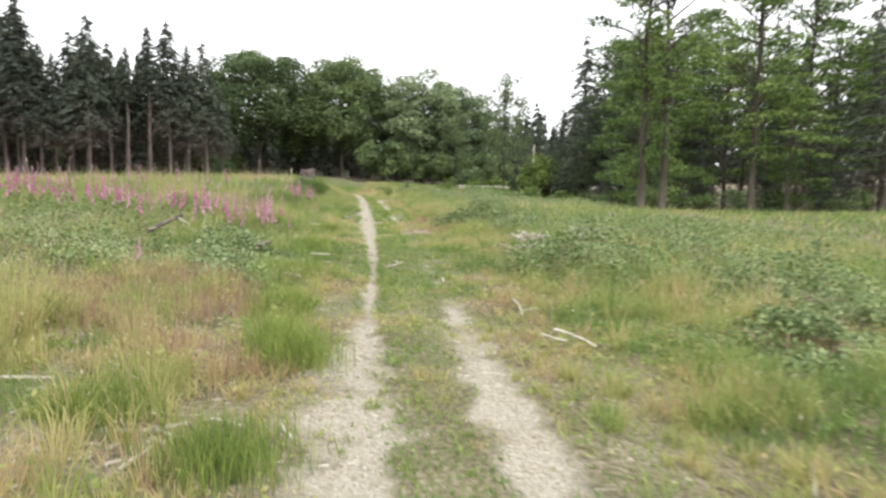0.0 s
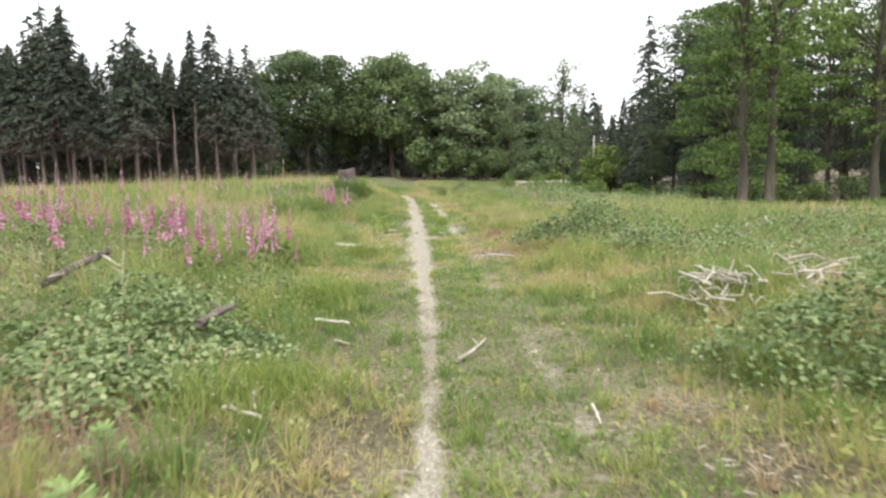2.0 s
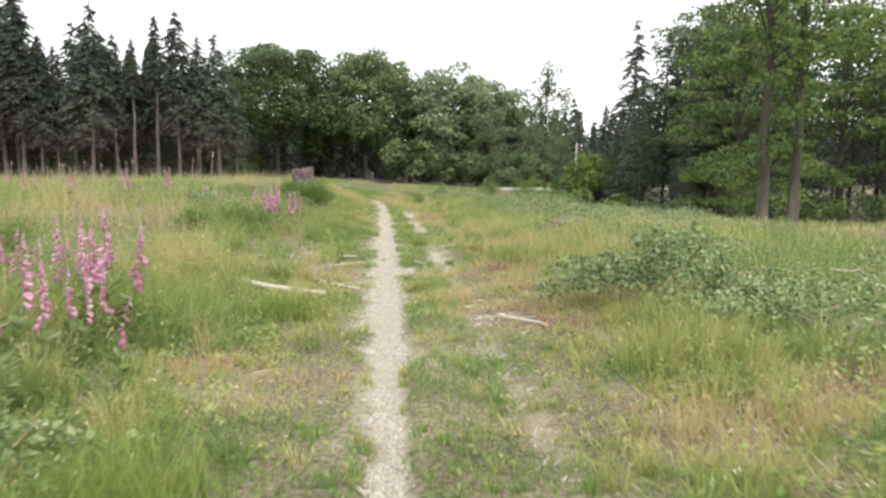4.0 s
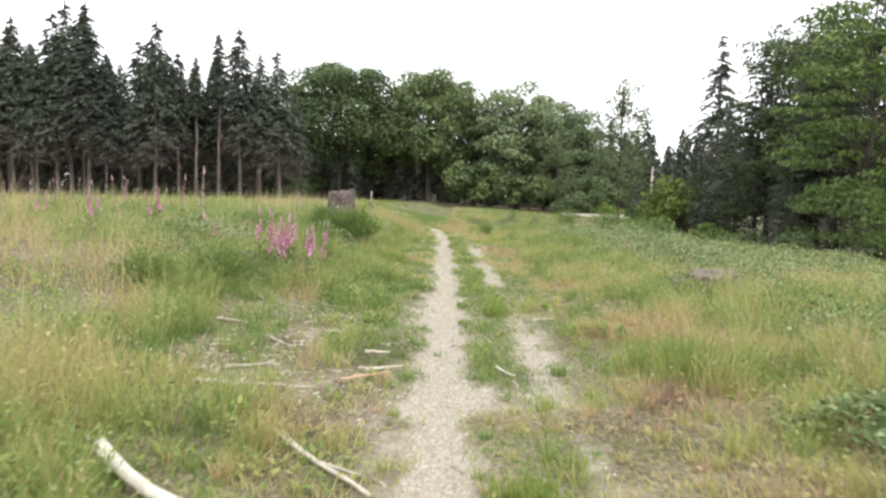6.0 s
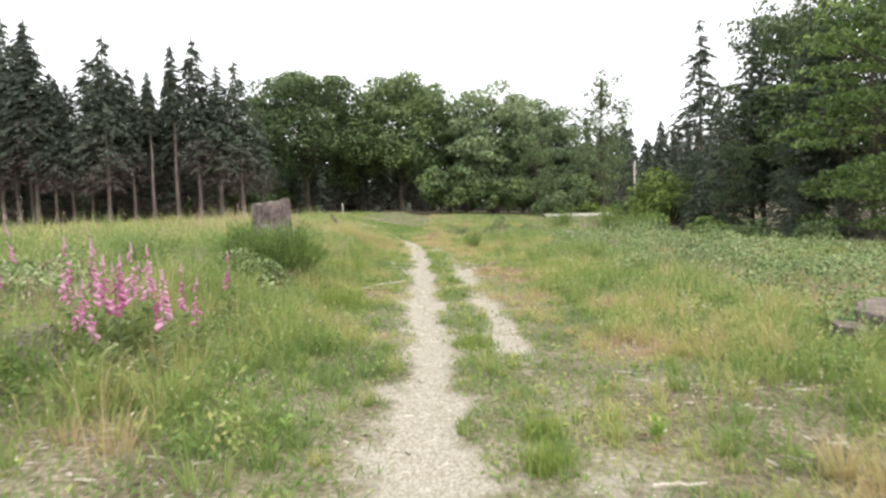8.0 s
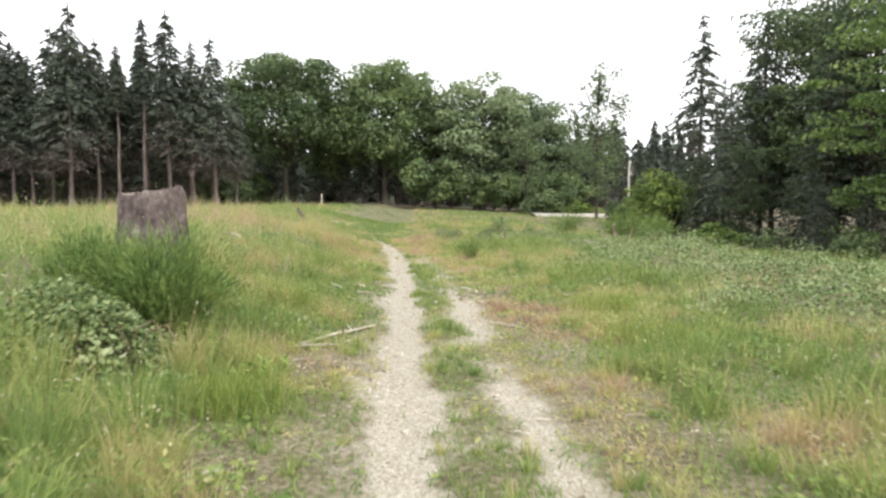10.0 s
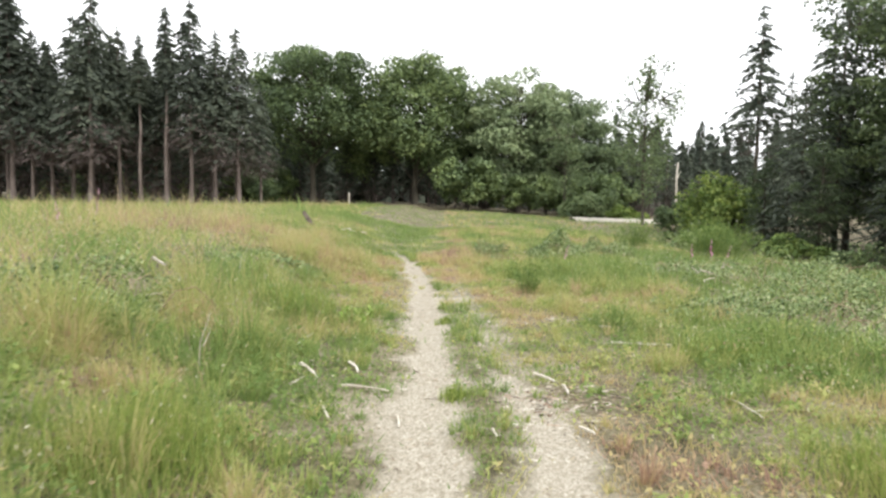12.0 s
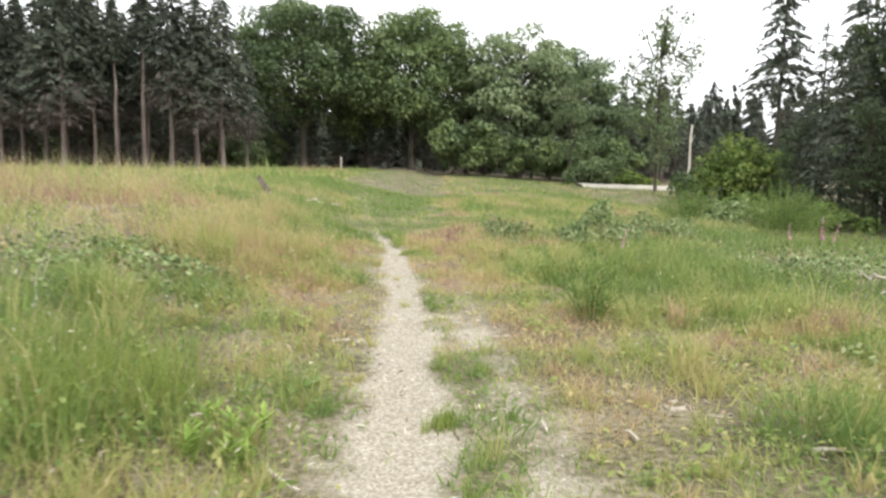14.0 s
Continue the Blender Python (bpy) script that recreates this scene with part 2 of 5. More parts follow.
def wear(x, y):
    """How far wheels and feet have worn the ground, 0 to 1."""
    rag = 0.5 + 1.0 * patches(x, y, 0.38, 61) * (0.35 + 1.2 * patches(x, y, 0.13, 62))
    wl = (0.13 + 0.12 * ease((y - 13) / 5) - 0.05 * np.exp(-(((y - 9.5) / 3.5) ** 2)) + 0.19 * ease((7.5 - y) / 3) - 0.05 * ease((y - 30) / 4) - 0.05 * ease((y - 45) / 8)) * rag
    a = np.exp(-(((x - left_rut(y)) / wl) ** 2)) * (1 - 0.8 * ease((y - 45) / 5)) * (1 - 0.5 * np.exp(-(((y - 11) / 3.5) ** 2)) * patches(x, y, 0.7, 66))
    a = a * (1 - ease((8.5 - y) / 2) * (0.22 + 0.45 * ease((patches(x, y, 0.3, 67) * 0.6 + patches(x, y, 0.12, 68) * 0.4 - 0.3) / 0.3)))
    keep = 0.95 - 0.42 * ease((y - 7.0) / 3.0) + 0.22 * ease((y - 20) / 4) - 0.25 * np.exp(-(((y - 11.5) / 2.6) ** 2)) - 0.16 * np.exp(-(((y - 19) / 4) ** 2)) - 0.08 * ease((y - 21) / 3) - 0.12 * ease((y - 33) / 3)
    b = np.exp(-(((x - right_rut(y)) / ((0.17 + 0.09 * ease((8 - y) / 3) + 0.08 * ease((y - 19) / 4)) * np.minimum(rag, 1.0))) ** 2)) * keep * (1 - ease((y - 41) / 3)) * (0.2 + 1.2 * patches(x, y, 0.9, 63)) * (0.6 + 0.7 * patches(x, y, 0.25, 69))
    verge = 0.14 * np.exp(-(((x + 0.15) / 0.5) ** 2) - ((y - 37) / 5) ** 2) + 0.25 * np.exp(-(((x + 0.8) / 0.6) ** 2) - ((y - 21) / 1.8) ** 2) + 0.15 * np.exp(-(((x - 0.8) / 0.5) ** 2) - ((y - 35) / 3.5) ** 2) + 0.36 * np.exp(-(((x + 0.3) / 0.38) ** 2) - ((y - 4.5) / 3.2) ** 2)
    verge = verge + 0.2 * np.exp(-(((x - 0.95) / 0.42) ** 2) - ((y - 22) / 3.2) ** 2)
    verge = verge + 0.30 * np.exp(-(((x - left_rut(y) + 0.32) / 0.26) ** 2)) * ease((y - 15) / 3) * (1 - ease((y - 43) / 3)) * ease((patches(x, y, 1.4, 70) - 0.3) / 0.3)
    between = (x > left_rut(y)) & (x < right_rut(y))
    verge = verge + 0.2 * between * ease((y - 15) / 6) * (1 - ease((y - 41) / 3)) * ease((patches(x, y, 0.55, 65) - 0.4) / 0.35)
    return np.clip(np.maximum(a, b) + verge * (0.4 + 1.2 * patches(x, y, 0.6, 64)), 0, 1)


def mesh_np(name, verts, faces, tone=None, tone_name="tone"):
    """A mesh from arrays: faces all have the same number of corners."""
    me = bpy.data.meshes.new(name)
    k = faces.shape[1]
    me.vertices.add(len(verts))
    me.vertices.foreach_set("co", np.ascontiguousarray(verts, np.float32).ravel())
    me.loops.add(faces.size)
    me.loops.foreach_set("vertex_index", np.ascontiguousarray(faces, np.int32).ravel())
    me.polygons.add(len(faces))
    me.polygons.foreach_set("loop_start", np.arange(0, faces.size, k, dtype=np.int32))
    me.polygons.foreach_set("loop_total", np.full(len(faces), k, np.int32))
    if tone is not None:
        at = me.attributes.new(tone_name, "FLOAT", "POINT")
        at.data.foreach_set("value", np.ascontiguousarray(tone, np.float32))
    me.update(calc_edges=True)
    return me


def part(name, me, mat, parent=None, label="", smooth=False):
    """Links a mesh as one object, under a thing or a part."""
    if isinstance(me, bmesh.types.BMesh):
        bm, me = me, bpy.data.meshes.new(name)
        bm.to_mesh(me)
        bm.free()
    if not me.materials:
        me.materials.append(mat)
    if smooth:
        me.polygons.foreach_set("use_smooth", np.ones(len(me.polygons), bool))
    ob = new(name, me)
    ob.parent = parent
    return tagged(ob, label)


def thing(name, label, category, group="", at=(0, 0, 0), turn=0.0, size=1.0):
    e = new(name)
    e.empty_display_size = 0.1
    e.matrix_basis = pose(*at, 0, 0, turn) @ Matrix.Scale(size, 4)
    return tagged(e, label, category, group)


def join(pieces):
    """Joins (verts, faces) pairs with the same number of corners to a face."""
    vs, fs, n = [], [], 0
    for v, f in pieces:
        vs.append(v)
        fs.append(f + n)
        n += len(v)
    return np.concatenate(vs), np.concatenate(fs)


def tube(path, radii, sides=6, cap=True):
    """A tapered tube along a path, as quads, with an even number of sides."""
    p = np.asarray(path, float)
    r = np.asarray(radii, float)
    d = np.gradient(p, axis=0)
    d /= np.linalg.norm(d, axis=1)[:, None] + 1e-9
    ref = np.where(np.abs(d[:, 2:3]) > 0.9, np.array([[1.0, 0, 0]]), np.array([[0, 0, 1.0]]))
    u = np.cross(d, ref)
    u /= np.linalg.norm(u, axis=1)[:, None] + 1e-9
    w = np.cross(d, u)
    a = np.linspace(0, 2 * np.pi, sides, endpoint=False)
    v = p[:, None] + r[:, None, None] * (np.cos(a)[None, :, None] * u[:, None] + np.sin(a)[None, :, None] * w[:, None])
    n = len(p)
    i, j = np.meshgrid(np.arange(n - 1), np.arange(sides), indexing="ij")
    k = (j + 1) % sides
    f = np.stack([i * sides + j, i * sides + k, (i + 1) * sides + k, (i + 1) * sides + j], -1).reshape(-1, 4)
    v = v.reshape(-1, 3)
    if cap:
        v = np.concatenate([v, p[:1], p[-1:]])
        c0, c1 = n * sides, n * sides + 1
        caps = []
        for base, centre in ((0, c0), ((n - 1) * sides, c1)):
            for q in range(0, sides - 1, 2):
                caps.append([centre, base + q, base + q + 1, base + (q + 2) % sides])
        f = np.concatenate([f, np.array(caps)])
    return v, f


def cards(pos, along, side, bend=0.0, up=None):
    """Small bent leaf shapes: a kite of four corners at each place, reaching along and to the sides."""
    n = len(pos)
    v = np.empty((n, 4, 3))
    v[:, 0] = pos - along * 0.5
    v[:, 1] = pos + side * 0.5
    v[:, 2] = pos + along * 0.5
    v[:, 3] = pos - side * 0.5
    if up is not None:
        v[:, 1] += up
        v[:, 3] += up
    return v.reshape(-1, 3), np.arange(n * 4).reshape(n, 4)


def unit(v):
    return v / (np.linalg.norm(v, axis=-1, keepdims=True) + 1e-9)


def leaf_cloud(rng, centres, radii, count, size, flat=1.0, outward=0.7, hang=0.0):
    """Leaves round the shells of clumps: the more so on their outer and upper sides."""
    k = rng.integers(0, len(centres), count)
    d = unit(rng.normal(size=(count, 3)) + (0, 0, 0.35))
    rr = radii[k] * (0.45 + 0.6 * rng.random(count) ** 0.6)
    p = centres[k] + d * rr[:, None] * (1, 1, flat)
    nrm = unit(d * outward + rng.normal(size=(count, 3)) * 0.55 + (0, 0, 0.3))
    a = unit(np.cross(nrm, rng.normal(size=(count, 3))))
    b = np.cross(nrm, a)
    a[:, 2] -= hang
    s = size * (0.55 + 0.9 * rng.random(count))[:, None]
    return cards(p, a * s * 1.5, b * s, up=nrm * s * 0.22)


# ---- ground ----
gx = np.concatenate([-np.geomspace(4.2, 900, 46)[::-1], np.arange(-4.0, 5.0, 0.11), np.geomspace(5.1, 900, 46)])
gy = np.concatenate([-np.geomspace(3.2, 500, 22)[::-1], np.arange(-3.0, 58.0, 0.17), np.geomspace(58.3, 1500, 60)])
GX, GY = np.meshgrid(gx, gy)
GW = wear(GX, GY)
GZ = height(np.clip(GX, -80, 60), np.clip(GY, -20, 150)) - 0.05 * GW + 0.012 * (patches(GX, GY, 0.25, 9) - 0.5)
nx, ny = len(gx), len(gy)
ii, jj = np.meshgrid(np.arange(ny - 1), np.arange(nx - 1), indexing="ij")
q0 = (ii * nx + jj).ravel()
ground = part("ground", mesh_np("ground", np.stack([GX, GY, GZ], -1).reshape(-1, 3), np.stack([q0, q0 + 1, q0 + nx + 1, q0 + nx], -1), GW.ravel(), "worn"), M_GROUND, smooth=True)
tagged(ground, "rough meadow soil with a pale two-rut track", "ground", kind="structure")


def on_ground(x, y):
    return height(x, y) - 0.05 * wear(x, y)


# a pale gravel road crossing beyond the clearing
ry = np.linspace(0, 1, 24)
rx = 14.5 + 27 * ry
rc = 107 + 5 * ry
edge = np.stack([np.stack([rx, rc - 1.6, height(rx, rc - 1.6) + 0.3], -1), np.stack([rx, rc + 1.6, height(rx, rc + 1.6) + 0.4], -1), np.stack([rx, rc + 2.0, height(rx, rc + 2.0) - 0.1], -1), np.stack([rx, rc - 2.0, height(rx, rc - 2.0) - 0.1], -1)], 1).reshape(-1, 3)
rf = np.array([[4 * i + a, 4 * i + 4 + a, 4 * i + 4 + (a + 1) % 4, 4 * i + (a + 1) % 4] for i in range(23) for a in range(4)])
tagged(part("road", mesh_np("road", edge, rf), M_GRAVEL), "pale gravel forest road beyond the clearing", "road", kind="structure")

# ---- trees ----


def spruce(label, h=23.0, spread=3.6, bare=0.28, whorls=44, seed=0, twigs=9, droop=0.35, fill=1.0, pale=True, card=1.0, slim=0.3, dead=0.0):
    """A spruce: a straight tapered stem and whorls of drooping boughs hung with needle sprays."""
    rng = np.random.default_rng(seed)
    t = thing("spruce_tree", label, "tree", "conifers")
    zs = np.linspace(0, h, 12)
    wob = np.cumsum(rng.normal(size=(12, 2)) * 0.05, axis=0)
    path = np.column_stack([wob, zs])
    rad = 0.26 * (h / 23) * (1 - zs / h) ** 0.8 + 0.015
    rad[0] *= 1.35
    part("trunk", mesh_np("trunk", *tube(path, rad, 8)), M_PALEBARK if pale else M_BARK, t, smooth=True)
    boughs, pos, al, sd, brown = [], [], [], [], []
    for z in np.linspace(bare * h, h * 0.985, whorls):
        f = (z - bare * h) / (h * (1 - bare))
        r = spread * (1 - f) ** 0.75 * min(1, 0.55 + 2.2 * f) + 0.25
        n = 5 if f > 0.85 else 7
        c = np.array([np.interp(z, zs, wob[:, 0]), np.interp(z, zs, wob[:, 1]), z])
        for a in rng.random(n) * 6.283:
            if rng.random() > fill:
                continue
            c = np.array([c[0], c[1], min(z + rng.uniform(-0.6, 0.6) * h * (1 - bare) / whorls, h)])
            rr = r * rng.uniform(0.6, 1.15)
            d = np.array([math.cos(a), math.sin(a), 0])
            s = np.linspace(0, 1, 4)
            bp = c + d * (rr * s)[:, None] + np.array([0, 0, 1.0]) * (0.18 * rr * s - droop * rr * s * s)[:, None]
            if twigs > 7 and rng.random() < 0.25:
                boughs.append(tube(bp[[0, 3]], [0.03, 0.008], 4, False))
            k = max(5, int(twigs * rr / spread) + 2)
            s = rng.uniform(0.15, 1.05, k)
            p = c + d * (rr * s)[:, None] + np.array([0, 0, 1.0]) * (0.18 * rr * s - droop * rr * s * s - 0.05)[:, None]
            w = np.array([-d[1], d[0], 0])
            p = p + w * (rng.normal(size=k) * 0.22 * rr * (1.1 - s * 0.7))[:, None]
            sp = unit(d * rng.uniform(0.2, 1.0, k)[:, None] + w * rng.normal(size=k)[:, None] * 0.8 + np.array([0, 0, -0.45]))
            L = card * rng.uniform(0.45, 1.0, k)[:, None] * (0.7 + 0.3 * rr / spread)
            across = unit(np.cross(sp, rng.normal(size=(k, 3)) + (0, 0, 0.4))) * L * slim
            dry = rng.random(k) < (1 - f / dead) * 1.15 if f < dead else np.zeros(k, bool)
            pos.append(p[~dry])
            al.append((sp * L)[~dry])
            sd.append(across[~dry])
            thin = dry & (rng.random(k) < 0.6)
            brown.append(cards(p[thin], (sp * L)[thin] * 1.1, across[thin] * 0.3))
    # leader
    k = 10
    pos.append(np.column_stack([np.full(k, wob[-1, 0]), np.full(k, wob[-1, 1]), np.linspace(h * 0.95, h * 1.01, k)]))
    al.append(np.tile([0, 0, 0.6], (k, 1)))
    sd.append(unit(rng.normal(size=(k, 3)) * (1, 1, 0.2)) * 0.22)
    if boughs:
        tagged(part("boughwork", mesh_np("boughwork", *join(boughs)), M_BARK, t), kind="stuff")
    if dead:
        tagged(part("dead_twigwork", mesh_np("dead_twigwork", *join(brown)), M_DEADTWIG, t), "bare brown dead lower boughs", kind="stuff")
    p, a, b = np.concatenate(pos), np.concatenate(al), np.concatenate(sd)
    part("crown", mesh_np("crown", *cards(p, a, b, up=np.cross(unit(a), unit(b)) * 0.04)), M_SPRUCE, t)
    return t


def broadleaf(label, name, mat, h, radius, base, clumps, leaves, size, seed, trunk_r=0.35, clump_r=2.0, dome=1.0, flat=0.75, stems=1, sparse_top=0, bark=None, hang=0.0):
    """A broad-leaved tree: forked trunk, limbs to each clump of the crown, and leaves round the clumps."""
    rng = np.random.default_rng(seed)
    t = thing(name, label, "tree", "broadleaved trees")
    mid = np.array([0, 0, base + (h - base) * 0.45])
    d = unit(rng.normal(size=(clumps, 3)) + (0, 0, 0.25))
    rr = rng.uniform(0.08, 1.0, clumps) ** 0.36
    half = np.array([radius, radius, (h - base) * 0.5])
    c = mid + d * rr[:, None] * (half - clump_r * 0.55) * np.where(d[:, 2:3] < 0, (1, 1, 0.9), (1, 1, dome))
    cr = clump_r * rng.uniform(0.6, 1.25, clumps)
    bark = bark or M_BARK
    for s in range(stems):
        lean = rng.normal(size=2) * 0.25 + (0.0 if stems == 1 else (s - 0.5) * 0.7)
        zs = np.linspace(0, h * 0.82, 9)
        path = np.column_stack([lean[0] * (zs / h) + rng.normal(size=9) * 0.06 + (s * 0.3), lean[1] * (zs / h) + rng.normal(size=9) * 0.06, zs])
        r = trunk_r * (1 - 0.85 * zs / (h * 0.82)) ** 0.9
        r[0] *= 1.3
        part("trunk", mesh_np("trunk", *tube(path, r, 8)), bark, t, smooth=True)
    limbs = []
    for k in range(clumps):
        z0 = np.clip(c[k, 2] - rng.uniform(0.6, 1.4) * math.hypot(c[k, 0], c[k, 1]) * 0.6, base * 0.8, h * 0.75)
        a = np.array([0, 0, z0])
        b = c[k]
        m = (a + b) / 2 + (0, 0, 0.12 * np.linalg.norm(b - a)) + rng.normal(size=3) * 0.2
        limbs.append(tube(np.array([a, m, b]), [trunk_r * 0.28, trunk_r * 0.16, 0.02], 4, False))
    for k in range(5):
        part("limb", mesh_np("limb", *limbs[k]), bark, t, smooth=True)
    tagged(part("branchwork", mesh_np("branchwork", *join(limbs[5:])), bark, t, smooth=True), kind="stuff")
    v, f = leaf_cloud(rng, c, cr, leaves, size, flat, hang=hang)
    if sparse_top:
        tc = np.column_stack([rng.normal(size=(sparse_top, 2)) * radius * 0.4, h * rng.uniform(0.72, 1.0, sparse_top)])
        v2, f2 = leaf_cloud(rng, tc, np.full(sparse_top, 0.9), sparse_top * 46, size * 1.1, 1.1)
        v, f = join([(v, f), (v2, f2)])
        tw = [tube(np.array([[p[0] * 0.5, p[1] * 0.5, h * 0.8], p]), [0.1, 0.05], 4, False) for p in tc]
        tagged(part("top_twigwork", mesh_np("top_twigwork", *join(tw)), bark, t), kind="stuff")
    part("crown", mesh_np("crown", v, f), mat, t)
    return t


def put(src, x, y, size=1.0, turn=0.0, tall=1.0, sink=0.1, label=None):
    z = float(height(x, y)) - sink
    c = copy_thing(src, pose(x, y, z, 0, 0, turn) @ Matrix.Diagonal((size, size, size * tall, 1)))
    return tagged(c, label) if label else c


def settle(src, x, y, size=1.0, turn=0.0, tall=1.0, sink=0.1):
    src.matrix_basis = pose(x, y, float(height(x, y)) - sink, 0, 0, turn) @ Matrix.Diagonal((size, size, size * tall, 1))
    return src


# the spruce wood along the far side of the meadow
LAB_EDGE = "tall dark green spruce at the edge of the wood"
LAB_DEEP = "dark spruce standing deep in the wood"
sp = [spruce(LAB_EDGE, 23, 4.6, 0.26, 50, 11, 26, 0.5, 0.9, card=1.1, slim=0.36, dead=0.4), spruce(LAB_EDGE, 23, 4.2, 0.32, 48, 12, 26, 0.5, 0.85, card=1.1, slim=0.36, dead=0.4), spruce(LAB_EDGE, 23, 5.0, 0.22, 50, 13, 26, 0.5, 0.9, card=1.1, slim=0.36, dead=0.42)]
bare_sp = spruce("tall spruce with a bare pale trunk and small crown", 23, 1.7, 0.6, 26, 14, 9, card=1.1)
deep = [spruce(LAB_DEEP, 22, 4.4, 0.05, 34, 15, 7, 0.45, card=1.7, slim=0.45, dead=0.6), spruce(LAB_DEEP, 22, 4.0, 0.03, 34, 16, 7, 0.45, card=1.7, slim=0.45, dead=0.55)]
settle(bare_sp, -33.0, 112.0, 1.015)
put(bare_sp, -36.7, 113.0, 0.87, 70)
front = [(-27.8, 113.5, 0.88), (-30.4, 112.6, 1.03), (-42.3, 112.2, 1.05), (-39.9, 114.5, 0.85), (-46.0, 115.0, 0.9), (-49.2, 112.3, 0.96), (-51.8, 112.8, 1.09), (-55.0, 114.0, 1.08), (-58.9, 112.0, 0.98), (-62.7, 112.5, 1.01), (-66.5, 113.0, 1.03), (-26.0, 116.0, 0.72), (-35.0, 117.5, 0.86), (-44.3, 116.5, 0.84), (-47.5, 113.5, 0.9), (-53.4, 114.5, 1.06), (-57.0, 114.2, 1.03), (-60.8, 114.0, 1.03), (-64.6, 114.5, 0.97), (-70.0, 112.0, 1.0), (-28.9, 116.5, 0.84), (-38.2, 116.8, 0.78), (-25.0, 114.2, 0.84), (-23.4, 118.0, 0.7)]
front = [(x, y, 1.03 * s) for x, y, s in front]
settle(sp[0], *front[0][:2], front[0][2])
settle(sp[1], *front[1][:2], front[1][2])
settle(sp[2], *front[2][:2], front[2][2])
for i, (x, y, s) in enumerate(front[3:]):
    put(sp[(i + 1) % 3], x, y, s, 47 * i)
RT = random.Random(5)
settle(deep[0], -44, 119, 0.95)
settle(deep[1], -57, 118, 0.95)
for y, x0, x1, step in ((119.0, -78, -29, 5.2), (124.0, -84, -30, 5.0), (130.0, -88, -33, 5.0), (138.0, -92, -34, 5.5), (142.5, -36, 34, 4.2), (147.0, -30, 34, 4.2), (150.0, -90, 70, 6.0), (160.0, -95, 85, 5.5)):
    x = x0
    while x < x1:
        if not (y == 119.0 and (abs(x + 44) < 2 or abs(x + 57) < 2)):
            put(deep[RT.randrange(2)], x + RT.uniform(-1.6, 1.6), y + RT.uniform(-2, 2), RT.uniform(0.78, 0.96) * (0.67 if y > 140 and x > -34 else 1.1 if x < -38 else 1), RT.uniform(0, 360), RT.uniform(0.95, 1.08))
        x += step

# the broad-leaved edge in the middle distance
LAB_OAK = "broad-crowned dark green deciduous tree at the wood's edge"
oaks = [broadleaf(LAB_OAK, "broadleaf_tree", M_OAK, 24.0, 10.2, 4.2, 115, 25000, 0.29, 21, 0.45, 2.6, 1.0, 0.58),
        broadleaf(LAB_OAK, "broadleaf_tree", M_OAK, 23.5, 9.4, 3.4, 110, 23000, 0.29, 22, 0.42, 2.5, 1.0, 0.58),
        broadleaf("broad-crowned paler green deciduous tree at the wood's edge", "broadleaf_tree", M_HAZED_LIME, 20.5, 8.6, 2.2, 105, 18000, 0.29, 23, 0.38, 2.1, 1.0, 0.5)]
settle(oaks[0], -20.0, 134.5, 1.12)
settle(oaks[1], -4.5, 138.0, 1.11)
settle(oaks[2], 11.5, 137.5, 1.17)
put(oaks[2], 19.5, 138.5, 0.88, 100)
put(oaks[1], -12.5, 145.0, 0.8, 200)
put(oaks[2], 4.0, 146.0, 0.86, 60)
put(oaks[0], 27.0, 147.0, 0.5, 140)
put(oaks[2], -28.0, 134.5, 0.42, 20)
low = broadleaf("low leafy understorey tree in the wood's shade", "understorey_tree", M_OAK, 9.0, 5.0, 0.4, 26, 4200, 0.36, 24, 0.14, 1.6)
settle(low, 3.5, 127.5, 1.02)
for i, (x, y, s) in enumerate([(9.5, 131, 0.75), (15.0, 130, 0.8), (-26, 129, 0.55), (20.5, 127, 0.8), (25, 132, 0.9), (-33, 141, 0.9), (-42, 142, 0.9), (-52, 142, 0.9), (-27, 139, 0.8), (-61, 142, 0.9), (-37.5, 143, 0.8), (-47, 143, 0.8), (-31, 143, 0.7)]):
    put(low, x, y, s, 61 * i)

# thin, half-dead birch, far conifers, bushes and shrubs on the other side
birch = broadleaf("sparse thin-leaved birch with open twiggy crown", "birch_tree", M_BIRCH, 17.5, 4.2, 2.5, 46, 1900, 0.22, 31, 0.18, 1.3, 0.8, sparse_top=20)
settle(birch, 20.6, 101.0, 0.92)
put(birch, 15.5, 118.0, 0.8, 120)
put(birch, 26.0, 117.0, 0.75, 220)
for i, (x, y, s) in enumerate([(29, 142, 0.62), (33, 140, 0.66), (36.5, 143, 0.7), (41.5, 142, 0.74), (45, 145, 0.62), (48.4, 143, 0.66), (53, 141, 0.7), (58, 144, 0.7), (38, 138, 0.55), (30, 132, 0.45), (63, 138, 0.75), (68, 135, 0.8)]):
    put(deep[i % 2], x, y, s, 83 * i)
snag = thing("dead_tree", "pale dead standing tree without branches", "tree", at=(27.7, 112, float(height(27.7, 112)) - 0.1))
part("trunk", mesh_np("trunk", *tube([[0, 0, 0], [0.05, 0, 3], [0.0, 0.05, 5.5], [0.1, 0, 7.2]], [0.17, 0.14, 0.12, 0.09], 8)), M_DEADWOOD, snag, smooth=True)
part("branch_stub", mesh_np("branch_stub", *tube([[0, 0, 5.2], [0.3, 0.1, 5.7], [0.55, 0.1, 6.3]], [0.07, 0.05, 0.02], 6)), M_DEADWOOD, snag, smooth=True)


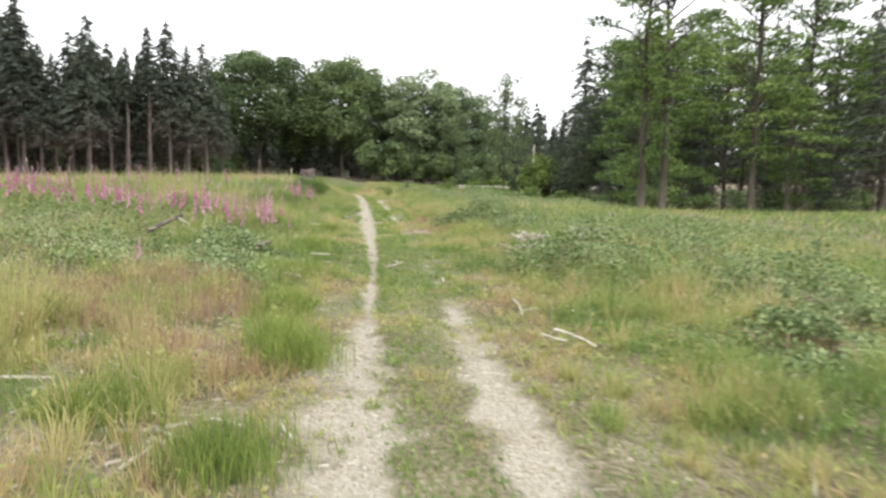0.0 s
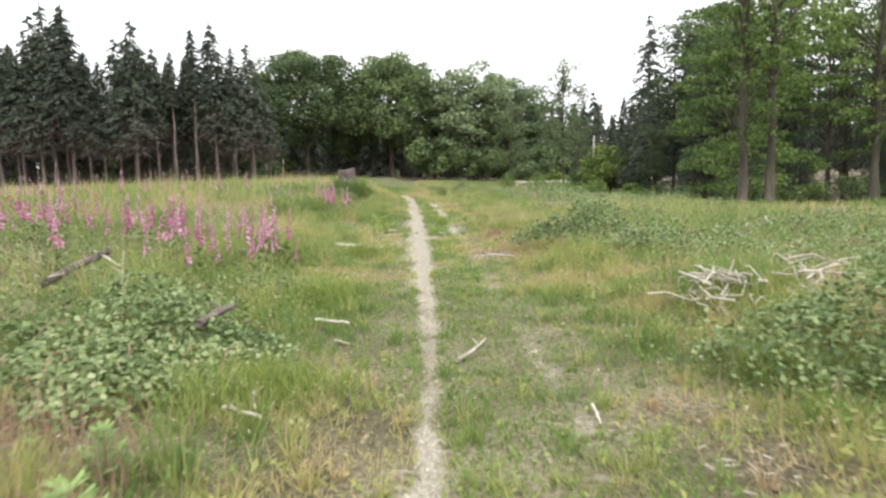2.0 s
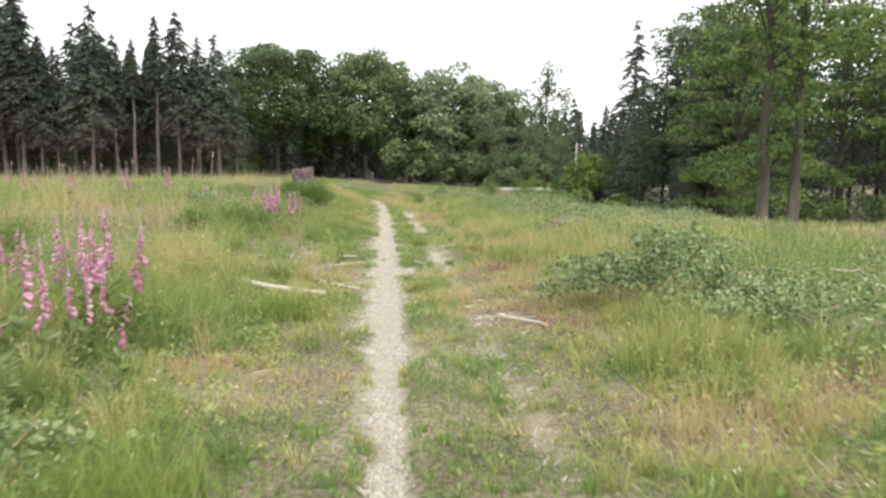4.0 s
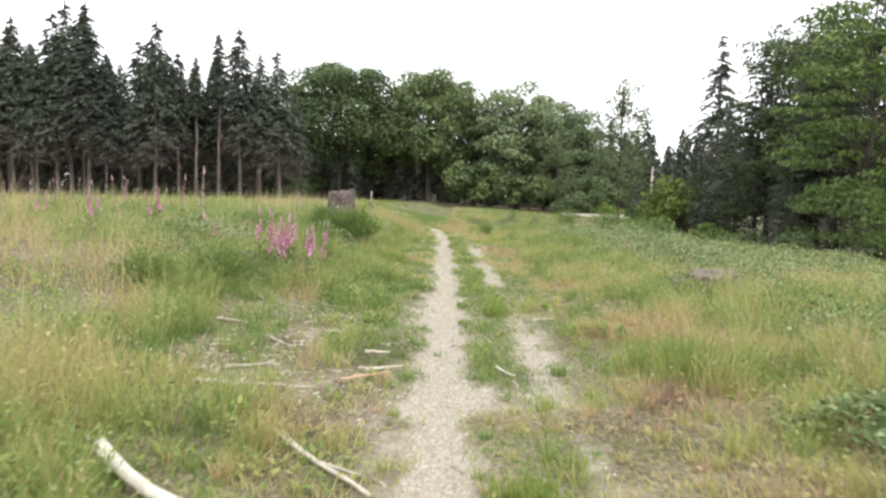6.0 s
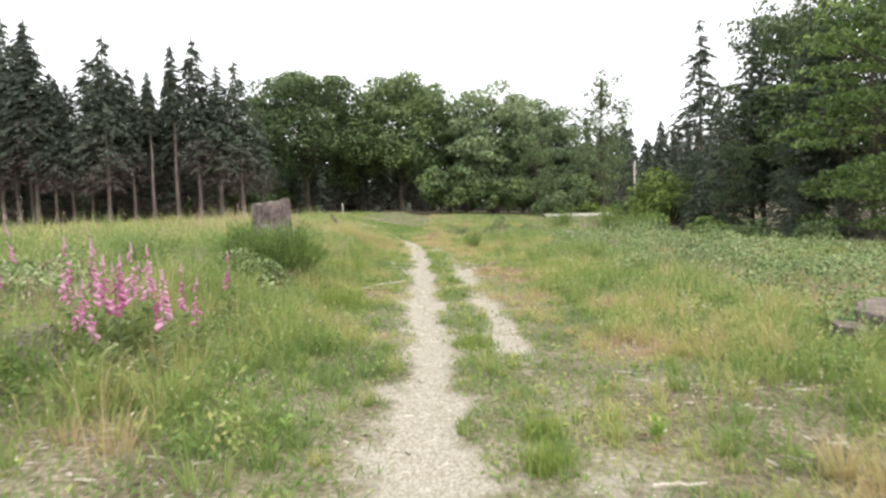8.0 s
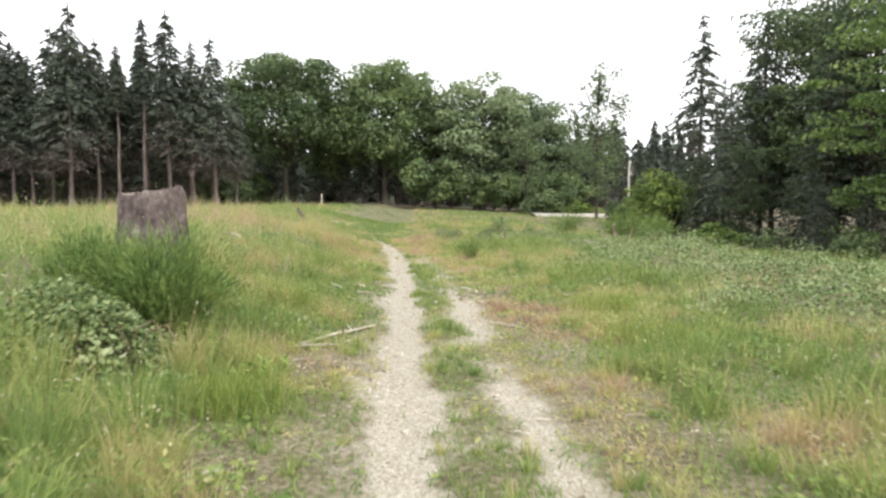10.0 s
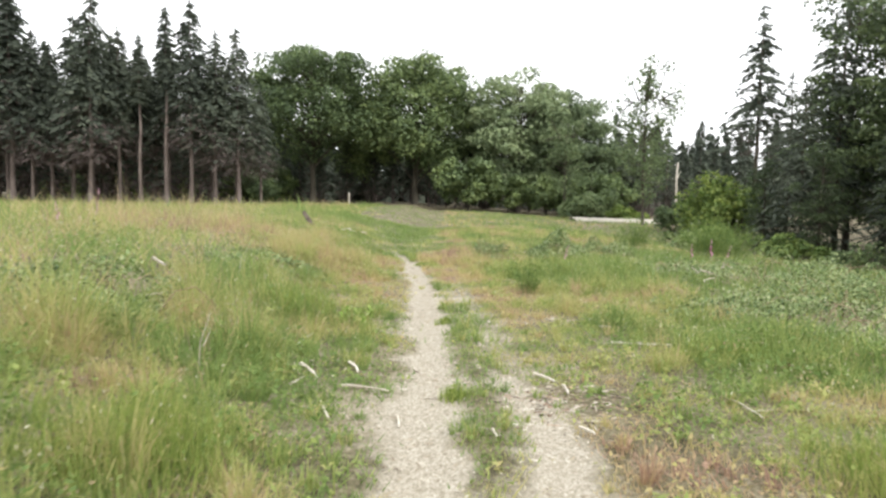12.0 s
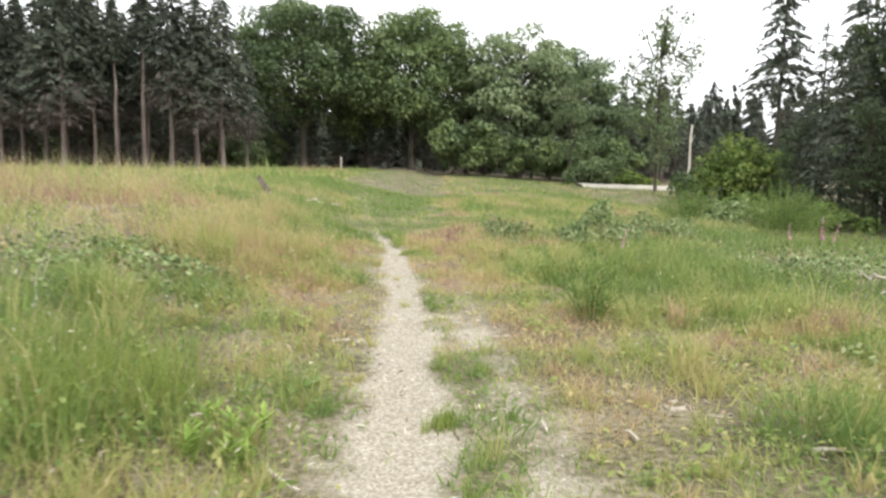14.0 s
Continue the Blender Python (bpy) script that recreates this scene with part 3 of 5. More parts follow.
def bush(label, name, mat, x, y, rx, h, leaves, size, seed, clumps=16, group="bushes"):
    rng = np.random.default_rng(seed)
    t = thing(name, label, "bush", group, at=(x, y, float(height(x, y)) - 0.05))
    c = np.column_stack([rng.uniform(-1, 1, (clumps, 2)) * rx * 0.72, rng.uniform(0.25, 0.8, clumps) * h])
    lim = np.sqrt(np.clip(1 - (np.hypot(c[:, 0], c[:, 1]) / (rx * 1.05)) ** 2, 0.12, 1))
    c[:, 2] *= lim
    cr = np.full(clumps, min(rx, h) * 0.36) * rng.uniform(0.7, 1.2, clumps)
    stems = [tube(np.array([[p[0] * 0.15, p[1] * 0.15, 0], [p[0] * 0.6, p[1] * 0.6, p[2] * 0.6], p]), [0.02 * h, 0.012 * h, 0.005 * h], 4, False) for p in c]
    tagged(part("stemwork", mesh_np("stemwork", *join(stems)), M_BARK, t), kind="stuff")
    v, f = leaf_cloud(rng, c, cr, leaves, size, 0.85)
    v[:, 2] = np.maximum(v[:, 2], 0.02)
    part("foliage", mesh_np("foliage", v, f), mat, t)
    return t


bush("rounded yellow-green leafy bush beside the dark spruces", "leafy_bush", M_YELLOWLEAF, 23.4, 87.0, 3.9, 6.3, 7000, 0.24, 41, 30)
bush("low rounded green bush by the gravel road", "leafy_bush", M_BIRCH, 17.5, 116.0, 3.4, 3.6, 3200, 0.26, 42)
bush("low green bush by the gravel road", "leafy_bush", M_YELLOWLEAF, 22.5, 115.0, 2.4, 2.2, 1600, 0.26, 43)
bush("small leafy bush below a thin birch", "leafy_bush", M_OAK, 21.6, 94.0, 2.0, 3.2, 1800, 0.22, 44)
bush("dark rounded shrub at the meadow's edge", "leafy_bush", M_BROOM, 18.5, 78.0, 2.2, 1.8, 1600, 0.16, 45)
bush("dark rounded shrub at the meadow's edge", "leafy_bush", M_BROOM, 21.5, 72.0, 2.0, 1.6, 1600, 0.16, 46)
bush("low grey-green shrub in the rough grass", "leafy_bush", M_BRAMBLE, 14.5, 72.0, 1.8, 1.1, 1300, 0.14, 47)
bush("low grey-green shrub in the rough grass", "leafy_bush", M_BRAMBLE, 11.0, 60.0, 1.5, 1.0, 1300, 0.12, 48)

for i, (x, y, r, h) in enumerate([(18.0, 42.5, 1.6, 1.6), (21.5, 43.0, 1.5, 1.3), (25.5, 44.5, 1.8, 1.8), (29.5, 45.5, 1.8, 1.5), (19.0, 53.0, 1.7, 1.4), (21.0, 64.0, 1.6, 1.5), (33.0, 43.0, 1.9, 1.8), (37.0, 44.0, 2.0, 1.7), (16.5, 41.0, 0.9, 0.8)]):
    bush("dark leafy undergrowth at the foot of trees", "leafy_bush", M_OAK, x, y, r, h, 1100, 0.11, 300 + i, 12, "undergrowth")

# the dark conifers and beeches beside the clearing
LAB_R = "dark bushy spruce beside the clearing"
wide = spruce(LAB_R, 13.5, 4.2, 0.02, 46, 51, 17, 0.3, pale=False, card=0.85)
tallr = spruce("tall open-branched spruce beside the clearing", 19.0, 4.4, 0.1, 38, 52, 26, 0.3, 0.8, pale=False, card=0.8, dead=0.25)
larch = spruce("tall thin open-branched conifer against the sky", 23.5, 4.6, 0.33, 26, 53, 32, 0.45, 0.72, pale=False, card=1.1, slim=0.4, dead=0.25)
settle(larch, 33.8, 105.0, 1.0)
put(larch, 38.5, 99.0, 0.9, 90)
settle(wide, 24.3, 76.5, 0.85)
put(wide, 27.2, 70.5, 0.8, 130)
put(wide, 25.0, 82.0, 0.6, 40)
for i, (x, y, s) in enumerate([(20.5, 46.0, 0.32), (24.5, 48.5, 0.42), (29.0, 47.0, 0.45), (32.5, 45.5, 0.4), (36.5, 48.5, 0.5), (25.5, 56.5, 0.4), (22.0, 61.0, 0.38), (41.5, 46.0, 0.5), (30.5, 60.0, 0.5), (27.0, 64.0, 0.45), (46.0, 52.0, 0.5), (38.0, 55.0, 0.5)]):
    put(wide, x, y, s, 77 * i, label="low dark bushy spruce under taller trees")
settle(tallr, 27.5, 78.0, 0.93)
for i, (x, y, s) in enumerate([(30, 72, 1.0), (33, 79, 1.0), (30.5, 65, 1.02), (35, 68, 1.05), (38.5, 76, 1.05), (37, 60, 1.0), (42, 66, 1.05), (45, 76, 1.05), (41, 86, 1.0), (44, 56, 1.0), (50, 64, 1.05), (34.5, 54, 0.85), (25.6, 66.5, 0.72), (29.0, 88.0, 0.8), (33.0, 40.5, 1.0)]):
    put(tallr, x, y, s, 71 * i)
for i in range(26):
    put(deep[i % 2], 47 + 7 * (i % 5) + 2.0 * math.sin(i * 2.3), 34 + 2.4 * i + 2 * math.sin(i * 1.7), 0.72 + 0.05 * (i % 4), 59 * i, label="dark spruce deep behind the clearing's edge")
alder = broadleaf("dense dark green deciduous tree among conifers", "broadleaf_tree", M_ALDER, 17.5, 4.0, 0.6, 70, 6600, 0.165, 58, 0.2, 1.2, 1.0, 0.5)
settle(alder, 29.3, 74.5, 1.12)
for i, (x, y, s) in enumerate([(29.4, 80.0, 1.1), (23.6, 73.0, 0.42), (25.9, 67.6, 0.5), (22.9, 79.0, 0.38), (31.5, 77.0, 1.1), (30.0, 69.5, 1.05), (34.0, 83.0, 1.1), (36.0, 72.0, 1.15), (27.8, 66.0, 0.85)]):
    put(alder, x, y, s, 67 * i)
LAB_BEECH = "slender bright green beech with layered drooping boughs"
beech = [broadleaf(LAB_BEECH, "beech_tree", M_BEECH, 17.5, 5.0, 0.8, 54, 5200, 0.165, 61, 0.2, 1.45, 1.0, 0.2, hang=0.3),
         broadleaf(LAB_BEECH, "beech_tree", M_BEECH, 16.0, 5.2, 1.2, 50, 4900, 0.165, 62, 0.16, 1.45, 1.0, 0.2, hang=0.3)]
pole = broadleaf("tall slender deciduous tree with a long bare trunk", "slender_tree", M_BEECH, 20.0, 3.6, 2.6, 60, 4300, 0.15, 63, 0.22, 1.0, 1.0, 0.4, hang=0.3)
settle(pole, 15.9, 38.6, 1.0)
put(pole, 17.3, 38.2, 0.98, 140, label="tall slender dark-barked tree with a long bare trunk")
put(pole, 24.2, 41.0, 1.0, 250)
put(pole, 29.5, 43.5, 1.02, 30)
settle(beech[0], 21.5, 51.0, 0.95)
settle(beech[1], 26.5, 60.5, 1.05)
for i, (x, y, s) in enumerate([(28.5, 52.0, 1.0), (34.0, 47.0, 1.0), (33.0, 57.5, 1.05), (40.5, 51.0, 1.05), (27.0, 41.5, 0.62)]):
    put(beech[(i + 1) % 2], x, y, s, 97 * i)
sap = broadleaf("low leafy beech sapling under the taller trees", "beech_sapling", M_BEECH, 4.6, 2.6, 0.3, 22, 1700, 0.12, 64, 0.05, 0.85, 1.0, 0.28, hang=0.2)
settle(sap, 17.0, 40.5, 1.0)
for i, (x, y, s) in enumerate([(20.5, 42.5, 0.8), (19.0, 47.5, 1.0), (28.5, 43.0, 1.0), (23.0, 57.0, 1.1), (25.5, 53.0, 1.0)]):
    put(sap, x, y, s, 53 * i)

# distant woods that close the view all round
rngw = np.random.default_rng(77)
far_pos, far_al, far_sd = [], [], []
for k in range(520):
    a = rngw.uniform(0, 6.283)
    r = rngw.uniform(120, 190)
    x, y = 8 + r * math.cos(a) * 1.1, 55 + r * math.sin(a)
    if k > 280:
        x, y = rngw.uniform(-150, 115), rngw.uniform(167, 188)
    elif -110 < x < 75 and 60 < y < 165:
        continue
    h = rngw.uniform(13, 20)
    z0 = float(height(min(max(x, -80), 60), min(max(y, -20), 150)))
    n = 46
    f = rngw.random(n) ** 0.8
    rad = (1 - f) * 3.4 + 0.3
    ang = rngw.uniform(0, 6.283, n)
    far_pos.append(np.column_stack([x + rad * np.cos(ang) * 0.7, y + rad * np.sin(ang) * 0.7, z0 + 0.2 + f * h]))
    far_al.append(np.column_stack([np.cos(ang), np.sin(ang), np.full(n, -0.7)]) * (rad * 0.9 + 0.8)[:, None])
    far_sd.append(np.column_stack([-np.sin(ang), np.cos(ang), rngw.normal(size=n) * 0.3]) * (rad * 0.8 + 0.6)[:, None])
tagged(part("distant_woods", mesh_np("distant_woods", *cards(np.concatenate(far_pos), np.concatenate(far_al), np.concatenate(far_sd))), M_SPRUCE), "dark distant conifer woods round the clearing", "woods", kind="stuff")

# ---- stumps, posts and dead wood ----


def stump(label, x, y, r, h, seed, top_slope=(0.0, 0.0), flare=1.35, sink=0.05, squash=1.0, turn=0.0, sides=40, ragged=0.0):
    """A cut stump: a fluted, flaring side with ragged bark, and a weathered cut face."""
    rng = np.random.default_rng(seed)
    t = thing("tree_stump", label, "stump", "stumps", at=(x, y, float(height(x, y)) - sink), turn=turn)
    a = np.linspace(0, 2 * np.pi, sides, endpoint=False)
    flute = 1 + 0.04 * np.sin(a * 5 + rng.uniform(0, 6)) + 0.05 * np.sin(a * 9 + rng.uniform(0, 6)) + rng.normal(size=sides) * 0.018
    zs = np.array([0, 0.08, 0.2, 0.4, 0.6, 0.8, 0.95, 1.0])
    fl = np.array([flare, 1 + (flare - 1) * 0.6, 1 + (flare - 1) * 0.32, 1.05, 1.0, 0.97, 0.965, 0.93])
    rim = ragged * (np.sin(a * 2 + seed) * 0.8 + np.sin(a * 5 + seed) * 0.4 + rng.normal(size=sides) * 0.5)
    rings = []
    for z, k in zip(zs, fl):
        rr = r * k * (1 + (flute - 1) * (1.6 - 0.8 * z)) * (1 + rng.normal(size=sides) * 0.012)
        px, py = rr * np.cos(a), rr * np.sin(a) * squash
        pz = h * z * (1 + top_slope[0] * px / r + top_slope[1] * py / r) + (rng.normal(size=sides) * 0.012 if 0 < z < 1 else 0)
        if z > 0.9:
            pz = pz + rim
        rings.append(np.column_stack([px, py, pz]))
    v = np.concatenate(rings)
    n = len(zs)
    f = np.array([[i * sides + j, i * sides + (j + 1) % sides, (i + 1) * sides + (j + 1) % sides, (i + 1) * sides + j] for i in range(n - 1) for j in range(sides)])
    part("side", mesh_np("side", v, f), M_STUMP, t)
    top = rings[-1]
    mid = top.mean(0)
    inner = [mid + (top - mid) * k + np.column_stack([np.zeros(sides), np.zeros(sides), rng.normal(size=sides) * 0.008]) for k in (1.0, 0.75, 0.5, 0.25, 0.06)]
    v = np.concatenate(inner) + (0, 0, 0.003)
    f = np.array([[i * sides + j, i * sides + (j + 1) % sides, (i + 1) * sides + (j + 1) % sides, (i + 1) * sides + j] for i in range(4) for j in range(sides)])
    part("cut_face", mesh_np("cut_face", v, f), M_STUMP_TOP, t, "greyed cracked cut face")
    return t


stump("tall rotting squared-off tree stump behind broom", -2.6, 32.05, 0.33, 1.13, 71, (0.03, -0.02), 1.7, ragged=0.025)
stump("low weathered tree stump among brambles", 4.35, 26.4, 0.38, 0.34, 72, (0.08, 0.1), 1.25)
stump("low split piece of a weathered stump", 3.8, 26.2, 0.18, 0.2, 73, (-0.1, 0.1), 1.2)
stump("flat grey low-cut stump in the grass", -3.12, 25.55, 0.28, 0.26, 74, (0.05, 0), 1.2)
stump("low grey stump almost hidden by bramble", 3.7, 40.8, 0.24, 0.17, 75, (0.05, 0.1), 1.2)
plank = thing("broken_stump", "pale broken leaning stump splinter on the rise", "stump", at=(-4.1, 50.7, float(height(-4.1, 50.7)) - 0.05), turn=20)
bm = bmesh.new()
bmesh.ops.create_cube(bm, size=1)
bmesh.ops.subdivide_edges(bm, edges=bm.edges[:], cuts=3, use_grid_fill=True)
for v in bm.verts:
    k = v.co.z + 0.5
    v.co = Vector((v.co.x * 0.24 * (1 - 0.4 * k) - 0.34 * k + 0.2, v.co.y * 0.16 * (1 - 0.5 * k), k * 0.52 + 0.05 * math.sin(v.co.x * 9)))
part("splinter", bm, M_STUMP_TOP, plank)
post = thing("marker_post", "thin pale wooden post before the dark wood", "post", at=(-12.7, 122.0, float(height(-12.7, 122.0)) - 0.1))
part("post", mesh_np("post", *tube([[0, 0, 0], [0.02, 0, 0.9], [0, 0.02, 1.75]], [0.09, 0.085, 0.08], 8)), M_DEADWOOD, post)


def stick(x0, y0, x1, y1, r=0.018, lift=0.03, mat=None, label="bleached fallen stick lying in the grass", bend=None, rng=random.Random(3)):
    """A fallen stick with a slight crook, a broken end and a knot or side twig."""
    L = math.hypot(x1 - x0, y1 - y0)
    z0, z1 = float(on_ground(x0, y0)) + lift, float(on_ground(x1, y1)) + lift
    t = thing("fallen_stick", label, "stick", "fallen sticks", at=((x0 + x1) / 2, (y0 + y1) / 2, (z0 + z1) / 2))
    n = 7
    dx, dy = (x1 - x0) / L, (y1 - y0) / L
    c = rng.choice((-1, 1)) * rng.uniform(0.0, 0.06) * L if bend is None else bend * L
    pts, rad = [], []
    for i in range(n):
        s = i / (n - 1)
        b = c * math.sin(math.pi * s) + rng.uniform(-0.01, 0.01) * L
        px, py = (s - 0.5) * (x1 - x0) - dy * b, (s - 0.5) * (y1 - y0) + dx * b
        pz = (s - 0.5) * (z1 - z0) + rng.uniform(0, 0.012)
        pts.append((px, py, pz))
        rad.append(r * (1.1 - 0.5 * s) * rng.uniform(0.85, 1.15))
    part("stem", mesh_np("stem", *tube(pts, rad, 6)), mat or M_DEADWOOD, t, smooth=True)
    if L > 0.45:
        k = rng.randrange(2, 5)
        p = pts[k]
        q = (p[0] + dx * 0.2 * L + dy * 0.18 * L * rng.choice((-1, 1)), p[1] + dy * 0.2 * L - dx * 0.18 * L, p[2] + 0.05)
        part("side_twig", mesh_np("side_twig", *tube([p, q], [r * 0.5, r * 0.2], 4)), mat or M_DEADWOOD, t, smooth=True)
    return t


STICKS_A = [(0.32, 10.5, 0.6, 11.15), (-1.21, 3.39, -1.12, 3.72), (-0.94, 4.07, -0.7, 3.97), (-1.63, 5.1, -1.26, 5.13), (-2.49, 4.88, -2.14, 4.91), (-2.22, 4.65, -2.08, 4.69), (-0.5, 3.98, -0.41, 3.77), (2.28, 3.15, 2.06, 2.8),
            (-1.54, 7.64, -1.29, 7.65), (-0.55, 7.45, -0.43, 7.3), (-0.43, 7.77, -0.36, 7.88), (1.09, 9.5, 1.06, 9.21), (-2.34, 8.84, -2.09, 8.31), (-3.93, 10.25, -3.49, 10.68), (2.75, 13.28, 3.34, 13.39), (-2.14, 13.11, -2.16, 13.9), (-0.68, 11.28, -0.55, 11.13)]
STICKS_B = [(-2.2, 12.62, -2.11, 13.43), (-0.93, 19.38, -0.24, 18.54), (-0.57, 20.95, -0.27, 21.1), (1.21, 16.9, 1.59, 16.43), (-1.5, 17.84, -1.31, 17.73), (-0.88, 17.45, -0.71, 17.28), (-1.75, 17.85, -1.62, 18.15), (0.92, 17.39, 1.04, 17.41), (-0.91, 21.37, -0.72, 21.08), (-0.63, 21.0, -0.44, 20.96), (-1.72, 20.82, -1.31, 21.02), (-1.67, 22.02, -1.33, 21.66), (-1.78, 20.33, -0.88, 20.35), (-2.13, 20.34, -1.84, 20.18), (-1.48, 20.22, -1.47, 20.56), (0.54, 21.08, 0.67, 20.84), (-1.33, 20.65, -1.2, 20.56), (-2.09, 21.47, -1.89, 21.57)]
STICKS_C = [(-2.45, 22.74, -1.92, 22.52), (-1.2, 22.44, -0.92, 22.47), (-0.99, 22.11, -0.93, 22.0), (-2.34, 24.02, -2.22, 23.82), (1.13, 23.52, 1.37, 23.46), (-1.06, 31.55, -0.38, 32.65), (0.93, 32.82, 1.24, 32.37), (-1.39, 30.15, -1.2, 29.96), (-1.13, 31.43, -0.7, 31.58), (3.58, 32.64, 3.49, 32.33), (-1.4, 36.52, -1.39, 37.08), (-1.27, 36.2, -1.12, 35.85), (-0.8, 35.32, -0.41, 35.26), (-1.32, 35.79, -1.15, 35.54), (-1.19, 35.23, -1.13, 35.49), (-0.3, 34.68, -0.28, 34.5)]
STICKS_D = [(0.82, 35.84, 0.96, 35.58), (1.01, 35.46, 1.01, 35.22), (1.14, 34.89, 1.13, 34.76), (0.95, 34.49, 1.02, 34.32), (-0.88, 34.86, -0.76, 34.51), (0.35, 34.34, 0.37, 34.22), (-0.81, 36.1, -0.75, 35.92), (-0.76, 37.69, -0.59, 37.53), (1.88, 37.99, 2.24, 37.98), (-1.32, 38.24, -1.22, 38.33), (-1.12, 38.65, -1.14, 38.86), (1.01, 38.22, 1.04, 38.11), (0.58, 38.37, 0.59, 38.24), (-0.55, 31.8, -0.7, 31.6)]
for group in (STICKS_A, STICKS_B, STICKS_C, STICKS_D):
    for s in group:
        stick(*s, r=0.008 + 0.011 * min(1, math.hypot(s[2] - s[0], s[3] - s[1])))
stick(-1.8, 18.95, -0.58, 17.93, 0.044, 0.08, label="thick bleached fallen branch lying in the grass", bend=-0.06)
stick(1.75, 6.14, 1.93, 5.48, 0.016, 0.05, M_DEADWOOD, label="thick greyed fallen branch lying in the grass", bend=0.07)
for s in ((-1.43, 10.12, -1.09, 9.86), (-1.0, 9.65, -0.97, 9.82), (-1.12, 9.45, -0.86, 9.27), (-0.92, 11.83, -0.59, 11.63), (-0.62, 21.3, -0.4, 21.28)):
    stick(*s, r=0.016, lift=0.1)
stick(1.57, 5.9, 1.72, 5.64, 0.013, 0.06)
stick(-1.62, 10.65, -1.55, 11.4, 0.036, 0.32, M_STUMP_TOP, label="greyed log resting on bramble canes", bend=0.02)
stick(2.14, 6.41, 2.4, 6.28, 0.007, 0.09, M_STUMP_TOP)
stick(1.7, 7.69, 1.58, 6.74, 0.011, 0.05)
for s in ((-1.22, 35.8, -1.0, 35.4), (-0.82, 35.97, -0.7, 35.63)):
    stick(*s, r=0.014, lift=0.06)
stick(2.2, 35.1, 2.26, 34.6, 0.008, 0.04)
stick(1.8, 37.1, 2.4, 37.0, 0.012, 0.03, label="thick greyed fallen branch lying in the grass")
stick(-0.73, 20.54, -0.34, 20.82, 0.017, 0.04, M_BROWNWOOD, "orange-brown split stick at the track's edge")


def brash(x, y, n, spread, seed, label):
    """A tangle of bleached dead branches."""
    rng = np.random.default_rng(seed)
    t = thing("dead_branches", label, "dead wood", "brash heaps", at=(x, y, float(height(x, y))))
    for k in range(n):
        a = rng.uniform(0, 6.283)
        p = np.array([*rng.normal(size=2) * spread * 0.28, rng.uniform(0.12, 0.48)])
        d = np.array([math.cos(a), math.sin(a), rng.uniform(-0.25, 0.3)])
        L = rng.uniform(0.25, 1.0) * spread
        pts = [p - d * L * 0.5, p + rng.normal(size=3) * 0.05, p + d * L * 0.3 + rng.normal(size=3) * 0.05, p + d * L * 0.5 + (0, 0, -0.05)]
        for q in pts:
            q[2] = max(q[2], 0.03)
        r0 = rng.uniform(0.005, 0.014)
        part("branch", mesh_np("branch", *tube(pts, [r0 * 1.2, r0, r0 * 0.7, r0 * 0.35], 6)), M_DEADWOOD, t, smooth=True)
    return t


brash(2.85, 11.9, 34, 0.62, 81, "tangle of bleached dead branches in brambles")
brash(3.85, 11.9, 26, 0.66, 82, "tangle of bleached dead branches in brambles")
heap = brash(-3.45, 13.2, 6, 0.8, 83, "heap of greyed dead branches in brambles")
part("branch", mesh_np("branch", *tube([[-0.55, -0.3, 0.25], [-0.25, -0.1, 0.42], [0.05, 0.1, 0.56]], [0.05, 0.045, 0.035], 8)), M_STUMP, heap, "dark rotten log", True)
part("branch", mesh_np("branch", *tube([[-0.14, 0.1, 0.56], [0.04, 0.0, 0.49], [0.22, -0.1, 0.4]], [0.012, 0.018, 0.01], 6)), M_DEADWOOD, heap, "", True)
brash(-3.0, 37.5, 3, 0.5, 84, "few pale dead stems in tall grass")
brash(5.6, 33.6, 5, 0.7, 85, "dead grey branches on a bramble patch")
brash(4.6, 41.5, 4, 0.35, 86, "dead grey branches on a bramble patch")
brash(-2.6, 49.5, 5, 0.9, 87, "pale brash heap on the rise")
brash(6.4, 18.5, 5, 0.7, 88, "dead grey branches on a bramble patch")


